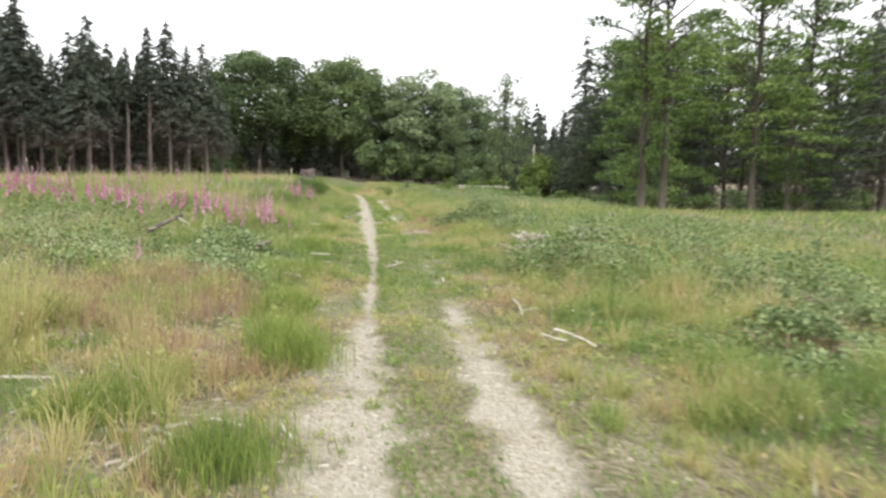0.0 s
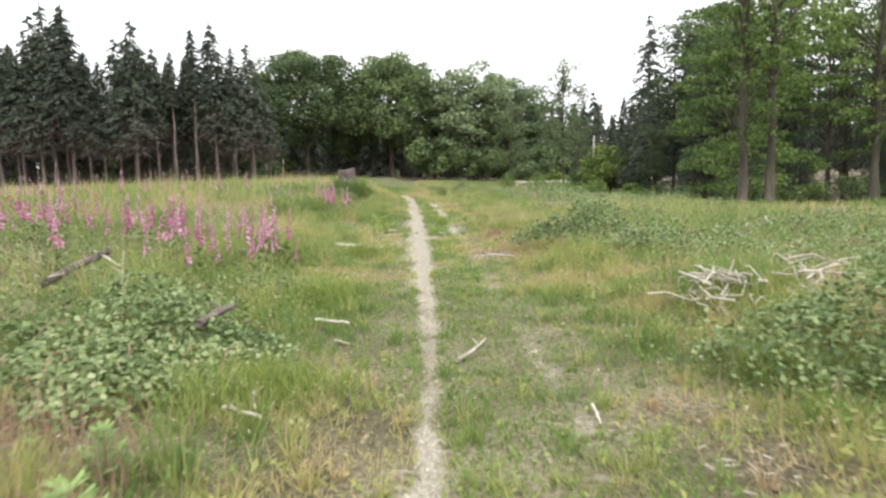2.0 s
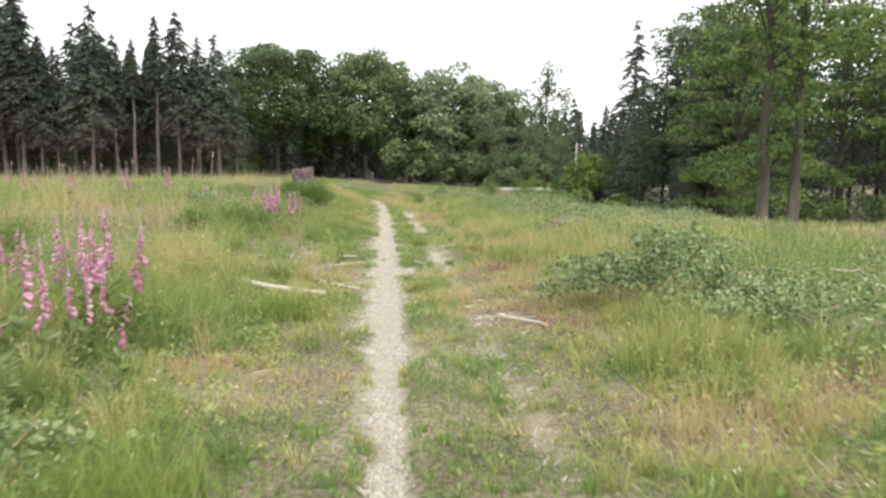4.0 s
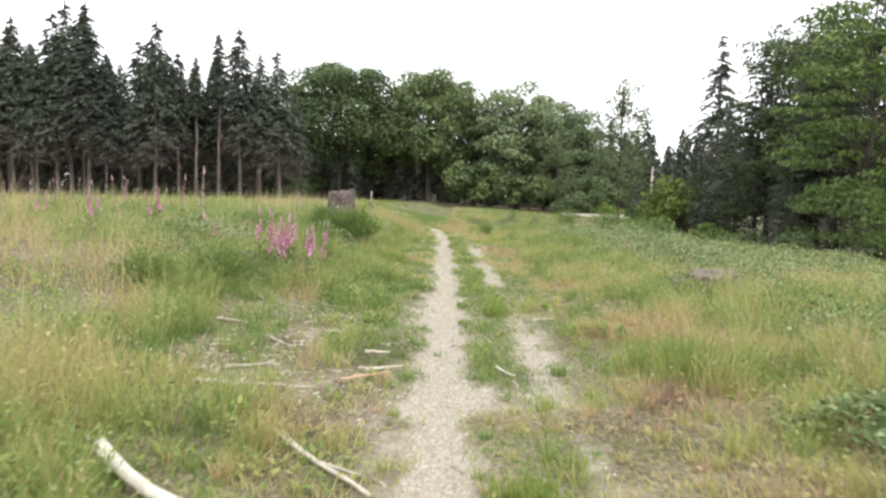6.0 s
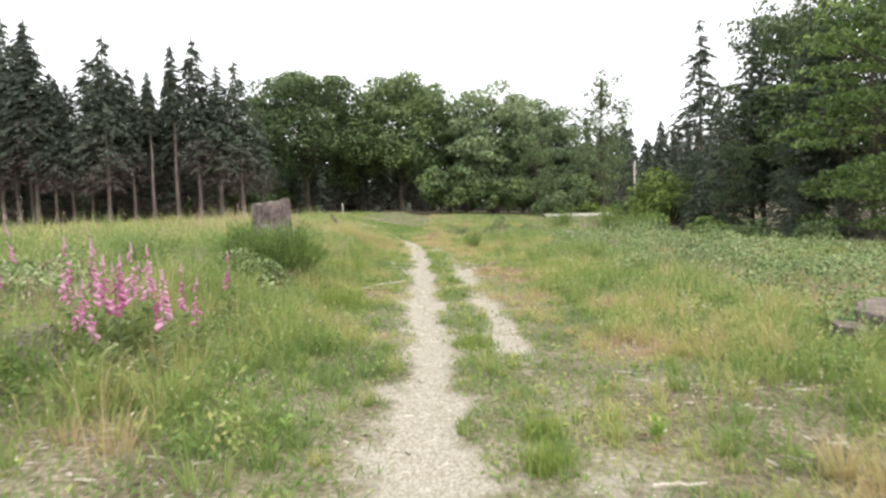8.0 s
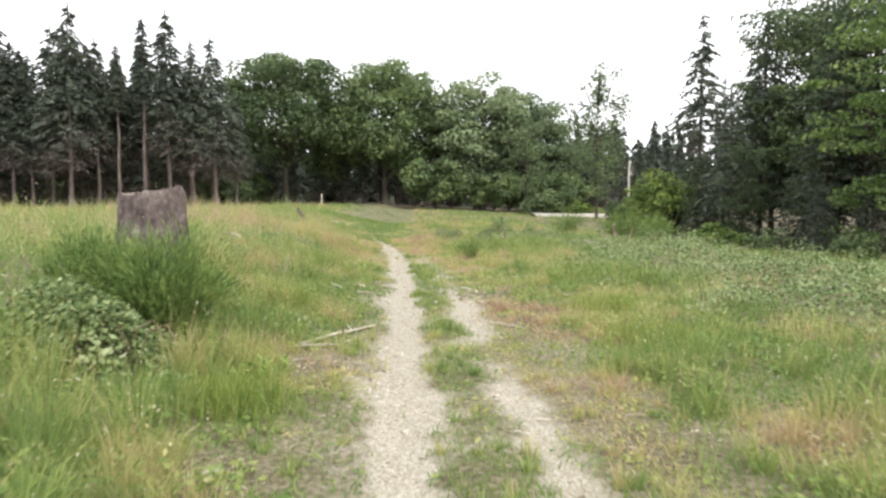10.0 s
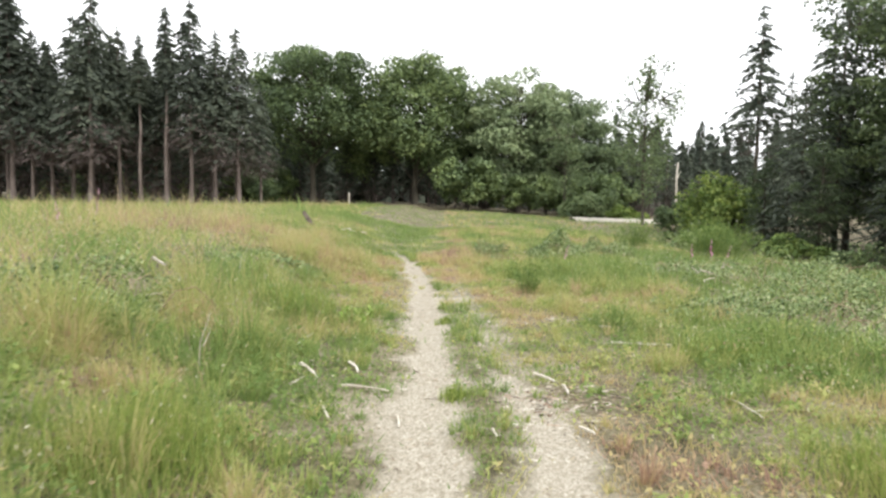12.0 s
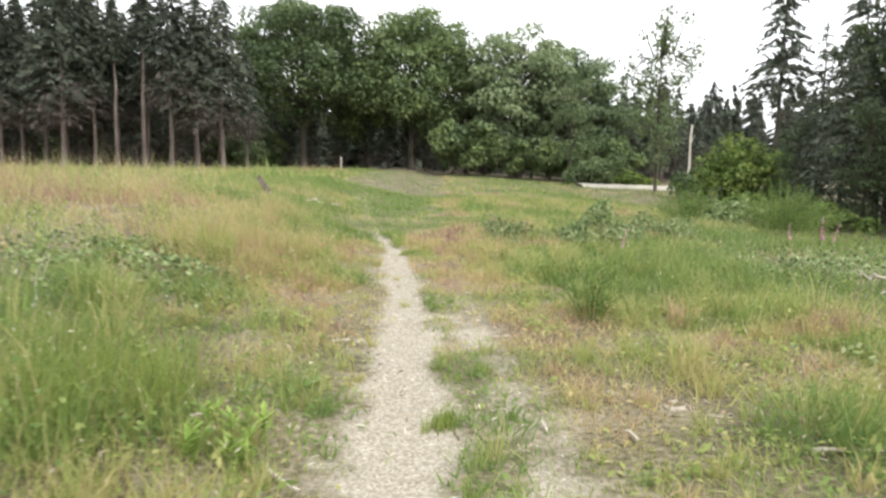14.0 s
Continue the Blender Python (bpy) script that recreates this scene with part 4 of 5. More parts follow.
# ---- brambles, broom, saplings ----
def bramble(x, y, rx, ry, h, leaves, seed, label="dense low bramble thicket with grey-green leaves", size=0.036):
    """A bramble mound: arching canes and a leaf layer over an uneven dome."""
    leaves, h = int(leaves * (1.1 if size < 0.045 else 1.0)), h * 0.76
    rng = np.random.default_rng(seed)
    z0 = float(height(x, y))
    t = thing("bramble_thicket", label, "bramble", "bramble thickets", at=(x, y, z0))
    r = np.sqrt(rng.random(leaves))
    a = rng.uniform(0, 6.283, leaves)
    wob = 1 + 0.22 * np.sin(a * 3 + seed) + 0.16 * np.sin(a * 5 + seed * 2) + rng.normal(size=leaves) * 0.12
    px, py = rx * r * wob * np.cos(a), ry * r * wob * np.sin(a)
    lump = 0.25 + 1.5 * patches(px + x, py + y, 0.6, seed) * (0.5 + 0.9 * patches(px + x, py + y, 0.27, seed + 1))
    keep = 0.6 * patches(px + x, py + y, 0.8, seed + 7) + 0.4 * patches(px + x, py + y, 0.28, seed + 8) + 0.25 * rng.random(leaves) > 0.52
    px, py, r, lump = px[keep], py[keep], r[keep], lump[keep]
    leaves = len(px)
    top = h * np.sqrt(np.clip(1.08 - r * r, 0, 1)) * lump
    pz = top * (1 - 0.55 * rng.random(leaves) ** 2.2) + 0.02 + height(px + x, py + y) - z0
    p = np.column_stack([px, py, pz])
    nrm = unit(np.column_stack([px / rx * 0.5, py / ry * 0.5, np.ones(leaves)]) + rng.normal(size=(leaves, 3)) * 0.8)
    al = unit(np.cross(nrm, rng.normal(size=(leaves, 3))))
    sd = np.cross(nrm, al)
    s = size * rng.uniform(0.6, 1.35, leaves)[:, None]
    part("leaves", mesh_np("leaves", *cards(p, al * s * 1.45, sd * s, up=-nrm * s * 0.18)), M_BRAMBLE, t)
    for k in range(9):
        b = rng.uniform(0, 6.283)
        c = np.array([rx * 0.6 * rng.normal() * 0.6, ry * 0.6 * rng.normal() * 0.6, 0.0])
        d = np.array([math.cos(b) * rx, math.sin(b) * ry, 0]) * rng.uniform(0.3, 0.6)
        part("cane", mesh_np("cane", *tube([c, c + d * 0.35 + (0, 0, h * 0.8), c + d * 0.75 + (0, 0, h * 0.95), c + d * 1.1 + (0, 0, h * 0.35)], [0.006, 0.006, 0.005, 0.003], 4, False)), M_CANE, t)
    return t


BRAMBLES = [
        (3.3, 9.6, 1.15, 1.2, 0.62, 5200), (5.2, 7.8, 1.4, 1.3, 0.55, 4600), (5.6, 10.9, 1.3, 1.3, 0.5, 3600), (6.9, 14.2, 2.0, 1.8, 0.55, 4200), (4.6, 16.0, 1.5, 2.0, 0.5, 4200), (8.5, 19.0, 2.8, 3.0, 0.6, 4200),
        (3.1, 17.2, 1.1, 1.1, 0.72, 8500), (2.95, 19.4, 0.6, 0.8, 0.4, 1800), (5.3, 22.0, 1.6, 2.0, 0.5, 3600),
        (-2.7, 11.0, 1.3, 1.7, 0.42, 6200), (-1.65, 10.75, 0.75, 0.85, 0.36, 3600), (-2.2, 9.9, 0.75, 0.6, 0.32, 2800), (-4.4, 10.0, 1.6, 1.6, 0.5, 4200), (-2.0, 13.2, 0.7, 0.9, 0.35, 1600), (-5.6, 13.5, 1.8, 1.6, 0.45, 3200)]
BRAMBLES += [
        (5.8, 29.6, 1.8, 2.0, 0.6, 5600), (8.4, 32.0, 2.4, 2.4, 0.5, 4200), (4.9, 26.8, 1.1, 1.2, 0.4, 2600), (5.6, 33.6, 1.6, 1.8, 0.6, 5600), (4.7, 38.6, 1.5, 1.6, 0.42, 4400), (7.8, 37.5, 2.2, 2.2, 0.5, 3800),
        (1.25, 47.0, 0.55, 0.6, 0.62, 2600), (2.8, 47.0, 0.75, 0.7, 0.6, 3000), (4.3, 48.3, 0.8, 0.8, 0.5, 2600), (6.2, 40.0, 1.7, 1.7, 0.7, 4200), (7.1, 43.8, 1.8, 1.6, 0.7, 3400), (6.4, 36.4, 1.3, 1.3, 0.6, 3200), (-3.4, 37.0, 1.1, 1.1, 0.36, 3000), (-2.9, 41.2, 1.0, 1.2, 0.25, 1800), (5.2, 44.0, 1.5, 1.5, 0.4, 2800), (-4.4, 28.0, 1.0, 1.0, 0.5, 2200), (-2.35, 30.25, 0.75, 0.45, 0.5, 3000), (3.8, 5.3, 0.9, 0.7, 0.36, 3200), (4.6, 6.4, 1.0, 0.8, 0.42, 3200)]
for i, (x, y, rx, ry, h, n) in enumerate(BRAMBLES):
    bramble(x, y, rx, ry, h, n, 100 + i)


for i, (x, y, rx, ry, h, n) in enumerate([(9.8, 27.8, 2.2, 2.0, 0.5, 2400), (10.6, 34.0, 2.2, 2.4, 0.5, 2400), (11.0, 22.0, 2.6, 2.4, 0.5, 2200), (8.6, 41.5, 2.2, 2.2, 0.5, 2200), (12.0, 40.0, 2.6, 2.6, 0.5, 2000), (9.6, 12.2, 1.8, 1.6, 0.5, 2000), (10.5, 16.5, 2.6, 2.4, 0.5, 2200)] ):
    bramble(x, y, rx, ry, h, n, 150 + i, "wide low bramble swathe with pale leaves", 0.05)


def broom(x, y, r, h, stems, seed, label, name="broom_bush"):
    """A broom: many thin upright green twigs fanning from the foot, with tiny leaves."""
    rng = np.random.default_rng(seed)
    t = thing(name, label, "bush", "broom bushes", at=(x, y, float(height(x, y)) - 0.02))
    a = rng.uniform(0, 6.283, stems)
    q = np.sqrt(rng.random(stems))
    tip = np.column_stack([r * q * np.cos(a), r * q * np.sin(a), h * (1.0 - 0.45 * q * q) * rng.uniform(0.65, 1.05, stems)])
    foot = tip * (0.25, 0.25, 0)
    tagged(part("twig_mass", mesh_np("twig_mass", *join([tube([f, (f + p) / 2 + (0, 0, 0.08 * h), p], [0.006, 0.004, 0.002], 4, False) for f, p in zip(foot[::3], tip[::3])])), M_BROOM, t), kind="stuff")
    n = stems * 20
    k = rng.integers(0, stems, n)
    s = rng.uniform(0.2, 1.05, n)[:, None]
    p = foot[k] * (1 - s) + tip[k] * s + rng.normal(size=(n, 3)) * 0.025
    p[:, 2] += 0.08 * h * np.sin(s[:, 0].clip(0, 1) * math.pi)
    d = unit(tip[k] - foot[k] + rng.normal(size=(n, 3)) * 0.25)
    L = rng.uniform(0.04, 0.10, n)[:, None] * (0.6 + 0.4 * h)
    part("leaves", mesh_np("leaves", *cards(p, d * L, unit(np.cross(d, rng.normal(size=(n, 3)))) * L * 0.15)), M_BROOM, t)
    return t


broom(-2.15, 31.05, 0.68, 1.05, 480, 121, "dense dark green broom bush before a stump")
broom(-2.8, 31.2, 0.6, 0.92, 340, 122, "green broom bush beside a stump")
broom(-2.98, 24.35, 0.5, 0.62, 220, 123, "dark green broom bush in the meadow")
broom(-3.6, 23.6, 0.5, 0.5, 200, 124, "dark green broom bush in the meadow")
broom(1.4, 40.9, 0.36, 0.72, 55, 125, "thin upright young broom beside the track")
broom(-4.5, 31.5, 0.7, 0.6, 160, 126, "green broom bush in tall grass")
broom(8.2, 51.2, 1.1, 1.5, 240, 127, "dark low broom bush in the meadow")
broom(10.6, 55.0, 1.3, 1.5, 240, 128, "dark low broom bush in the meadow")
broom(6.2, 52.2, 0.9, 1.2, 180, 129, "dark low broom bush in the meadow")
broom(-5.2, 20.2, 0.6, 0.6, 140, 130, "green broom bush among foxgloves")
broom(-6.8, 31.0, 0.8, 0.6, 140, 131, "green broom bush in tall grass")


def sapling(x, y, h, seed, label="small bright green self-sown spruce sapling"):
    rng = np.random.default_rng(seed)
    t = thing("spruce_sapling", label, "sapling", "saplings", at=(x, y, float(height(x, y)) - 0.02))
    part("stem", mesh_np("stem", *tube([[0, 0, 0], [0.01, 0, h * 0.5], [0, 0.01, h]], [0.01, 0.007, 0.003], 6)), M_CANE, t)
    pos, al, sd = [], [], []
    for z in (0.12, 0.3, 0.48, 0.66, 0.82, 0.95):
        r = h * (0.1 + 0.42 * (1.0 - z))
        for k in range(5):
            a = k * 1.257 + z * 9 + rng.normal() * 0.25
            d = np.array([math.cos(a), math.sin(a), rng.uniform(0.45, 0.75)])
            for s in np.linspace(0.1, 1, 9):
                for w in (-1, 1):
                    q = unit(d * 0.7 + w * np.array([-d[1], d[0], 0.1]))
                    pos.append(np.array([0, 0, z * h]) + d * r * s + q * 0.016)
                    al.append(q * 0.042)
                    sd.append(np.cross(q, (0, 0, 1)) * 0.011)
    part("needles", mesh_np("needles", *cards(np.array(pos), np.array(al), np.array(sd))), M_SAPLING, t)
    return t


sapling(-1.15, 7.75, 0.46, 141)
sapling(-1.45, 8.65, 0.32, 142)


def leafy_weed(seed):
    """A low bright weed: a whorl of pointed leaves on short upright stems."""
    rng = np.random.default_rng(seed)
    t = thing("leafy_weed", "bright green leafy weed in thin grass", "plant", "leafy weeds")
    for k in range(3):
        o = np.array([*rng.normal(size=2) * 0.035, 0])
        top = o + np.array([*rng.normal(size=2) * 0.02, rng.uniform(0.1, 0.18)])
        part("stem", mesh_np("stem", *tube([o, top], [0.004, 0.002], 4, False)), M_WEED, t)
        n = 16
        s = rng.uniform(0.2, 1.0, n)[:, None]
        a = rng.uniform(0, 6.283, n)
        d = np.column_stack([np.cos(a), np.sin(a), rng.uniform(0.2, 0.9, n)])
        L = rng.uniform(0.04, 0.075, n)[:, None]
        part("leaf_whorl", mesh_np("leaf_whorl", *cards(o * (1 - s) + top * s + d * L * 0.5, d * L, unit(np.cross(d, (0, 0, 1))) * L * 0.3, up=np.tile([0, 0, 0.006], (n, 1)))), M_WEED, t)
    return t


weeds = [leafy_weed(161), leafy_weed(162)]
WEEDS = [(1.7, 22.48), (1.96, 22.55), (1.36, 22.41), (-0.92, 37.74), (-0.89, 37.93), (-1.15, 37.79), (-0.99, 21.73), (-0.97, 7.58), (-1.1, 38.01), (2.8, 19.88), (-0.84, 24.33), (1.35, 24.14), (-1.15, 30.22), (-1.0, 30.43), (2.34, 10.2), (-0.8, 22.9), (-1.6, 27.9)]
settle(weeds[0], *WEEDS[0], 1.1, 0, 1.0, 0.0)
settle(weeds[1], *WEEDS[1], 1.1, 0, 1.0, 0.0)
for i, (x, y) in enumerate(WEEDS[2:]):
    put(weeds[i % 2], x, y, 0.9 + 0.1 * (i % 4), 50 * i, 1.0, 0.0)


def dry_plant(x, y, dx, dz, seed):
    """A pale dead stalk left standing."""
    t = thing("dry_plant", "pale bleached dead plant standing in tall grass", "plant", "dry plants", at=(x, y, float(height(x, y))))
    part("stalk", mesh_np("stalk", *tube([[0, 0, 0], [dx * 0.1, 0.02, dz * 0.5], [dx, 0, dz]], [0.006, 0.005, 0.003], 6)), M_DEADWOOD, t, smooth=True)
    part("side_shoot", mesh_np("side_shoot", *tube([[dx * 0.3, 0.02, dz * 0.45], [dx * 0.3 + 0.06, 0.03, dz * 0.7]], [0.005, 0.002], 4)), M_DEADWOOD, t, smooth=True)


for i, s in enumerate([(-2.73, 11.91, 0.06, 0.72), (-2.85, 39.46, 0.17, 0.6), (-1.16, 21.56, 0.01, 0.32), (-1.9, 35.2, 0.1, 0.5), (2.9, 27.6, -0.12, 0.4)]):
    dry_plant(*s, i)


# ---- foxgloves ----
def foxglove(seed, h=1.15, fresh=True):
    """A foxglove: leafy foot, upright stem, a one-sided spike of bells and a closed tip."""
    rng = np.random.default_rng(seed)
    label = "tall pink foxglove in flower in rough grass" if fresh else "fading pale foxglove spike in rough grass"
    t = thing("foxglove", label, "flower", "foxgloves")
    lean = rng.normal(size=2) * 0.05
    zs = np.linspace(0, h, 6)
    path = np.column_stack([lean[0] * (zs / h) ** 2, lean[1] * (zs / h) ** 2, zs])
    part("stem", mesh_np("stem", *tube(path, np.linspace(0.009, 0.003, 6), 4, False)), M_FOXSTEM, t)
    n = 14
    a = rng.uniform(0, 6.283, n)
    d = np.column_stack([np.cos(a), np.sin(a), rng.uniform(0.2, 0.7, n)])
    L = rng.uniform(0.1, 0.22, n)[:, None]
    p = np.column_stack([np.zeros((n, 2)), rng.uniform(0.03, 0.42, n) * h]) + d * L * 0.5
    part("leaves", mesh_np("leaves", *cards(p, d * L, np.cross(d, (0, 0, 1)) * L * 0.36, up=np.tile([0, 0, 0.015], (n, 1)))), M_FOXSTEM, t)
    pieces = []
    lo, hi = (0.52, 0.92) if fresh else (0.55, 0.97)
    for z in np.linspace(lo, hi, 24 if fresh else 18):
        if fresh and rng.random() < 0.3:
            continue
        b = rng.normal() * 1.1 + seed
        k = (1 - (z - lo) / (hi - lo) * 0.65) * (1.0 if fresh else 0.55)
        o = np.array([lean[0] * z * z, lean[1] * z * z, z * h])
        d = np.array([math.cos(b), math.sin(b), -0.55])
        k *= 1.12
        pieces.append(tube([o, o + d * 0.035 * k, o + d * 0.066 * k], np.array([0.008, 0.018, 0.027]) * k, 4, False))
    part("blossoms", mesh_np("blossoms", *join(pieces)), M_FOXBELL if fresh else M_FOXTOP, t)
    part("bud_tip", mesh_np("bud_tip", *tube([path[-1] - (0, 0, 0.1 * h), path[-1] - (0, 0, 0.04), path[-1]], [0.014, 0.009, 0.003], 6)), M_FOXTOP, t)
    return t


fox = [foxglove(s, 1.1) for s in (1, 2, 3, 4)]
faded = [foxglove(s, 1.25, False) for s in (5, 6)]
spots = []
RF = random.Random(12)


def scatter_fox(n, cx, cy, sx, sy, kinds, smin=0.75, smax=1.1):
    for _ in range(n):
        spots.append((RF.gauss(cx, sx), RF.gauss(cy, sy), RF.choice(kinds), RF.uniform(smin, smax)))


scatter_fox(44, -3.1, 16.2, 0.8, 1.4, fox)
scatter_fox(40, -5.2, 17.0, 1.1, 1.5, fox)
scatter_fox(40, -7.5, 18.0, 1.4, 2.2, fox)
scatter_fox(8, -2.3, 15.2, 0.3, 0.6, fox, 0.6, 0.9)
scatter_fox(46, -11.0, 22.0, 3.5, 3.5, fox + faded)
scatter_fox(60, -19.0, 30.0, 7.0, 5.0, faded + fox[:1], 0.65, 0.95)
scatter_fox(22, -9.5, 29.5, 1.8, 1.8, fox, 0.6, 0.85)
scatter_fox(17, -2.45, 25.9, 0.26, 0.4, fox, 0.75, 1.0)
scatter_fox(6, -3.9, 27.2, 0.9, 0.8, fox, 0.6, 0.85)
scatter_fox(5, -6.0, 26.5, 0.8, 1.2, fox, 0.8, 1.0)
scatter_fox(30, -10.5, 34.0, 3.0, 3.0, faded, 0.6, 0.85)
scatter_fox(3, 5.3, 45.8, 0.9, 0.8, fox, 0.6, 0.8)
spots += [(-2.9, 9.1, fox[0], 0.62), (-3.0, 9.4, fox[2], 0.5), (-2.2, 28.0, fox[1], 0.8), (6.3, 46.0, fox[3], 0.8), (-7.6, 43.5, fox[2], 0.8)]
used = set()
for x, y, src, s in spots:
    if abs(x) < 1.6 or (x > -4.2 and 17.6 < y < 24.9) or (x > -9 and 19.3 < y < 24.9):
        continue
    if id(src) in used:
        put(src, x, y, s, RF.uniform(0, 360), 1.0, 0.01)
    else:
        used.add(id(src))
        settle(src, x, y, s, 0, 1.0, 0.01)

# ---- grass ----


def blades(rng, x, y, h, w, tone, lean=0.75, fine=True, toward=None):
    n = len(x)
    z = on_ground(x, y)
    a = rng.uniform(0, 6.283, n)
    b = rng.uniform(0, 6.283, n) if toward is None else toward
    sx, sy = np.cos(a) * w * 0.5, np.sin(a) * w * 0.5
    k = np.minimum(np.abs(rng.normal(size=n)) * lean + 0.1, 1.2) * h
    lx, ly = np.cos(b) * k, np.sin(b) * k
    if fine:
        v = np.empty((n, 5, 3))
        for i, (s, up, le) in enumerate(((-1, 0, 0), (1, 0, 0), (0.75, 0.55, 0.3), (-0.75, 0.55, 0.3), (0, 1, 1))):
            v[:, i] = np.column_stack([x + s * sx + le * lx, y + s * sy + le * ly, z - 0.01 + up * np.sqrt(np.maximum(h * h - (le * k) ** 2, (0.3 * h) ** 2))])
        o = np.arange(n)[:, None] * 5
        f = np.concatenate([o + [0, 1, 2], o + [0, 2, 3], o + [3, 2, 4]])
        return v.reshape(-1, 3), f, np.repeat(tone, 5)
    v = np.empty((n, 3, 3))
    for i, (s, up, le) in enumerate(((-1, 0, 0), (1, 0, 0), (0, 1, 1))):
        v[:, i] = np.column_stack([x + s * sx + le * lx, y + s * sy + le * ly, z - 0.01 + up * h])
    return v.reshape(-1, 3), np.arange(n * 3).reshape(n, 3), np.repeat(tone, 3)


def grass_height(x, y):
    """Short on the track, rising to tall rough grass away from it, in tussocks."""
    side = np.maximum(left_rut(y) - 0.25 - x, x - np.maximum(right_rut(y), left_rut(y)) - 0.2)
    h = 0.04 + 0.07 * patches(x, y, 0.4, 21) + 0.20 * ease(side / 1.5) + (0.14 - 0.09 * (x > 0)) * ease((side - 1.2) / 2.5)
    tuft = patches(x, y, 0.42, 22) * 0.65 + patches(x, y, 0.19, 24) * 0.35
    h = h * (1 + 0.2 * near_spots(x, y, LUSH)) * (1 - 0.38 * ease((y - 26) / 6) * (x > 0.8)) * (1 - 0.5 * near_spots(x, y, [(a, b, 0.75 * (c + d) / 2) for a, b, c, d, _, _ in BRAMBLES]))
    return h * (0.25 + 2.4 * tuft ** 2.0) * (0.7 + 0.6 * patches(x, y, 2.2, 23))


def near_spots(x, y, spots):
    return np.clip(sum(np.exp(-((x - a) ** 2 + (y - b) ** 2) / (r * r)) for a, b, r in spots), 0, 1)


LUSH = [(2.5, 7.0, 1.2), (1.9, 5.0, 0.9), (2.0, 10.0, 0.6), (1.6, 3.4, 0.5), (-2.6, 35.6, 1.5), (-1.7, 32.2, 0.9), (2.9, 31.0, 1.5), (2.4, 21.5, 1.2), (3.0, 36.0, 1.5), (-2.8, 16.4, 1.0), (-0.9, 17.4, 0.5), (2.2, 25.5, 0.9), (-1.2, 12.8, 0.8), (3.4, 41.5, 1.6), (-2.2, 26.0, 1.2), (0.5, 31.0, 0.3), (-2.0, 28.8, 0.8), (8.0, 46.0, 5.0), (-3.0, 34.2, 1.1), (-2.7, 38.6, 0.9), (-2.0, 19.0, 0.9), (-1.5, 25.0, 0.7), (5.5, 23.5, 1.5), (6.0, 20.5, 1.6), (4.6, 21.5, 0.8)]
RUSSET = [(-2.4, 8.2, 1.0), (-2.0, 8.5, 0.8), (-2.7, 7.6, 0.9), (-2.2, 7.4, 0.7), (-1.9, 5.6, 0.9), (1.9, 20.5, 0.6), (3.0, 24.2, 0.9), (-1.7, 44.0, 1.2), (-1.1, 41.0, 0.7), (-3.4, 19.5, 1.2), (2.7, 29.0, 0.8), (2.3, 33.0, 0.7), (-6.0, 24.0, 2.0), (-5.5, 46.0, 3.0), (1.7, 46.5, 0.7), (-1.3, 15.2, 0.6), (2.0, 13.5, 0.6), (-1.6, 30.4, 0.4), (-2.2, 34.5, 0.7), (-1.9, 36.8, 0.6), (-1.2, 33.0, 0.4), (-3.4, 35.5, 0.8), (2.3, 22.8, 0.6), (2.6, 26.3, 0.7), (-3.0, 44.0, 1.4), (1.5, 9.3, 0.5), (1.4, 6.2, 0.4), (-2.7, 20.6, 0.9), (-3.2, 22.4, 0.8), (-1.2, 22.6, 0.5), (2.9, 21.8, 0.7)]


def grass_tone(x, y):
    """0: lush green, 1: dry red-brown seed stems."""
    t = 0.30 * patches(x, y, 3.1, 31) + 0.34 * patches(x, y, 1.1, 32) + 0.36 * patches(x, y, 0.45, 34)
    t = t + 0.10 * np.exp(-(((x - right_rut(y) - 0.7) / 0.5) ** 2)) * (patches(x, y, 4, 33) > 0.3)
    t = t + 0.12 * ease((-x - 6) / 8) - 0.06 * ease((x - 2.5) / 4)
    t = t - 0.10 * near_spots(x, y, LUSH) + 0.2 * near_spots(x, y, RUSSET)
    t = t - 0.14 * near_spots(x, y, [(2.4, 5.0, 1.6), (1.6, 3.4, 1.0), (4.0, 7.2, 1.6)])
    t = t - 0.06 * ease((y - 24) / 8) * (x < 0) - 0.08 * np.exp(-(((y - 17) / 5) ** 2)) * ease((-x - 0.6) / 0.8) - 0.05 * ease((y - 28) / 8) * ease((x - 1) / 2)
    t = t - 0.05 * ease((-x - 0.6) / 0.8)
    t = t - 0.10 * ((x > left_rut(y) + 0.1) & (x < right_rut(y) - 0.1))
    return np.clip((t - 0.5) * 2.5 + 0.28, 0, 1)


LITTER = [(-1.6, 21.4, 0.8), (-0.9, 20.6, 0.5), (-2.3, 22.8, 0.6), (-1.3, 7.2, 0.6), (-1.1, 4.0, 0.5), (-1.6, 22.3, 0.5), (1.0, 35.2, 0.6), (1.2, 16.9, 0.4), (1.6, 38.6, 0.3), (2.6, 25.0, 0.35), (-0.8, 31.0, 0.5), (-1.2, 9.7, 0.4), (-1.7, 9.3, 0.45), (-2.3, 9.0, 0.4), (-2.0, 24.1, 0.5), (-1.3, 23.5, 0.5), (1.9, 25.0, 0.5), (2.4, 24.0, 0.4), (2.2, 26.8, 0.35), (-1.6, 6.9, 0.5), (-1.6, 3.6, 0.5), (-1.2, 5.6, 0.35), (-2.0, 5.1, 0.45), (-1.0, 6.6, 0.25), (-2.4, 6.6, 0.5), (-1.0, 28.6, 0.3), (1.7, 8.6, 0.3)]


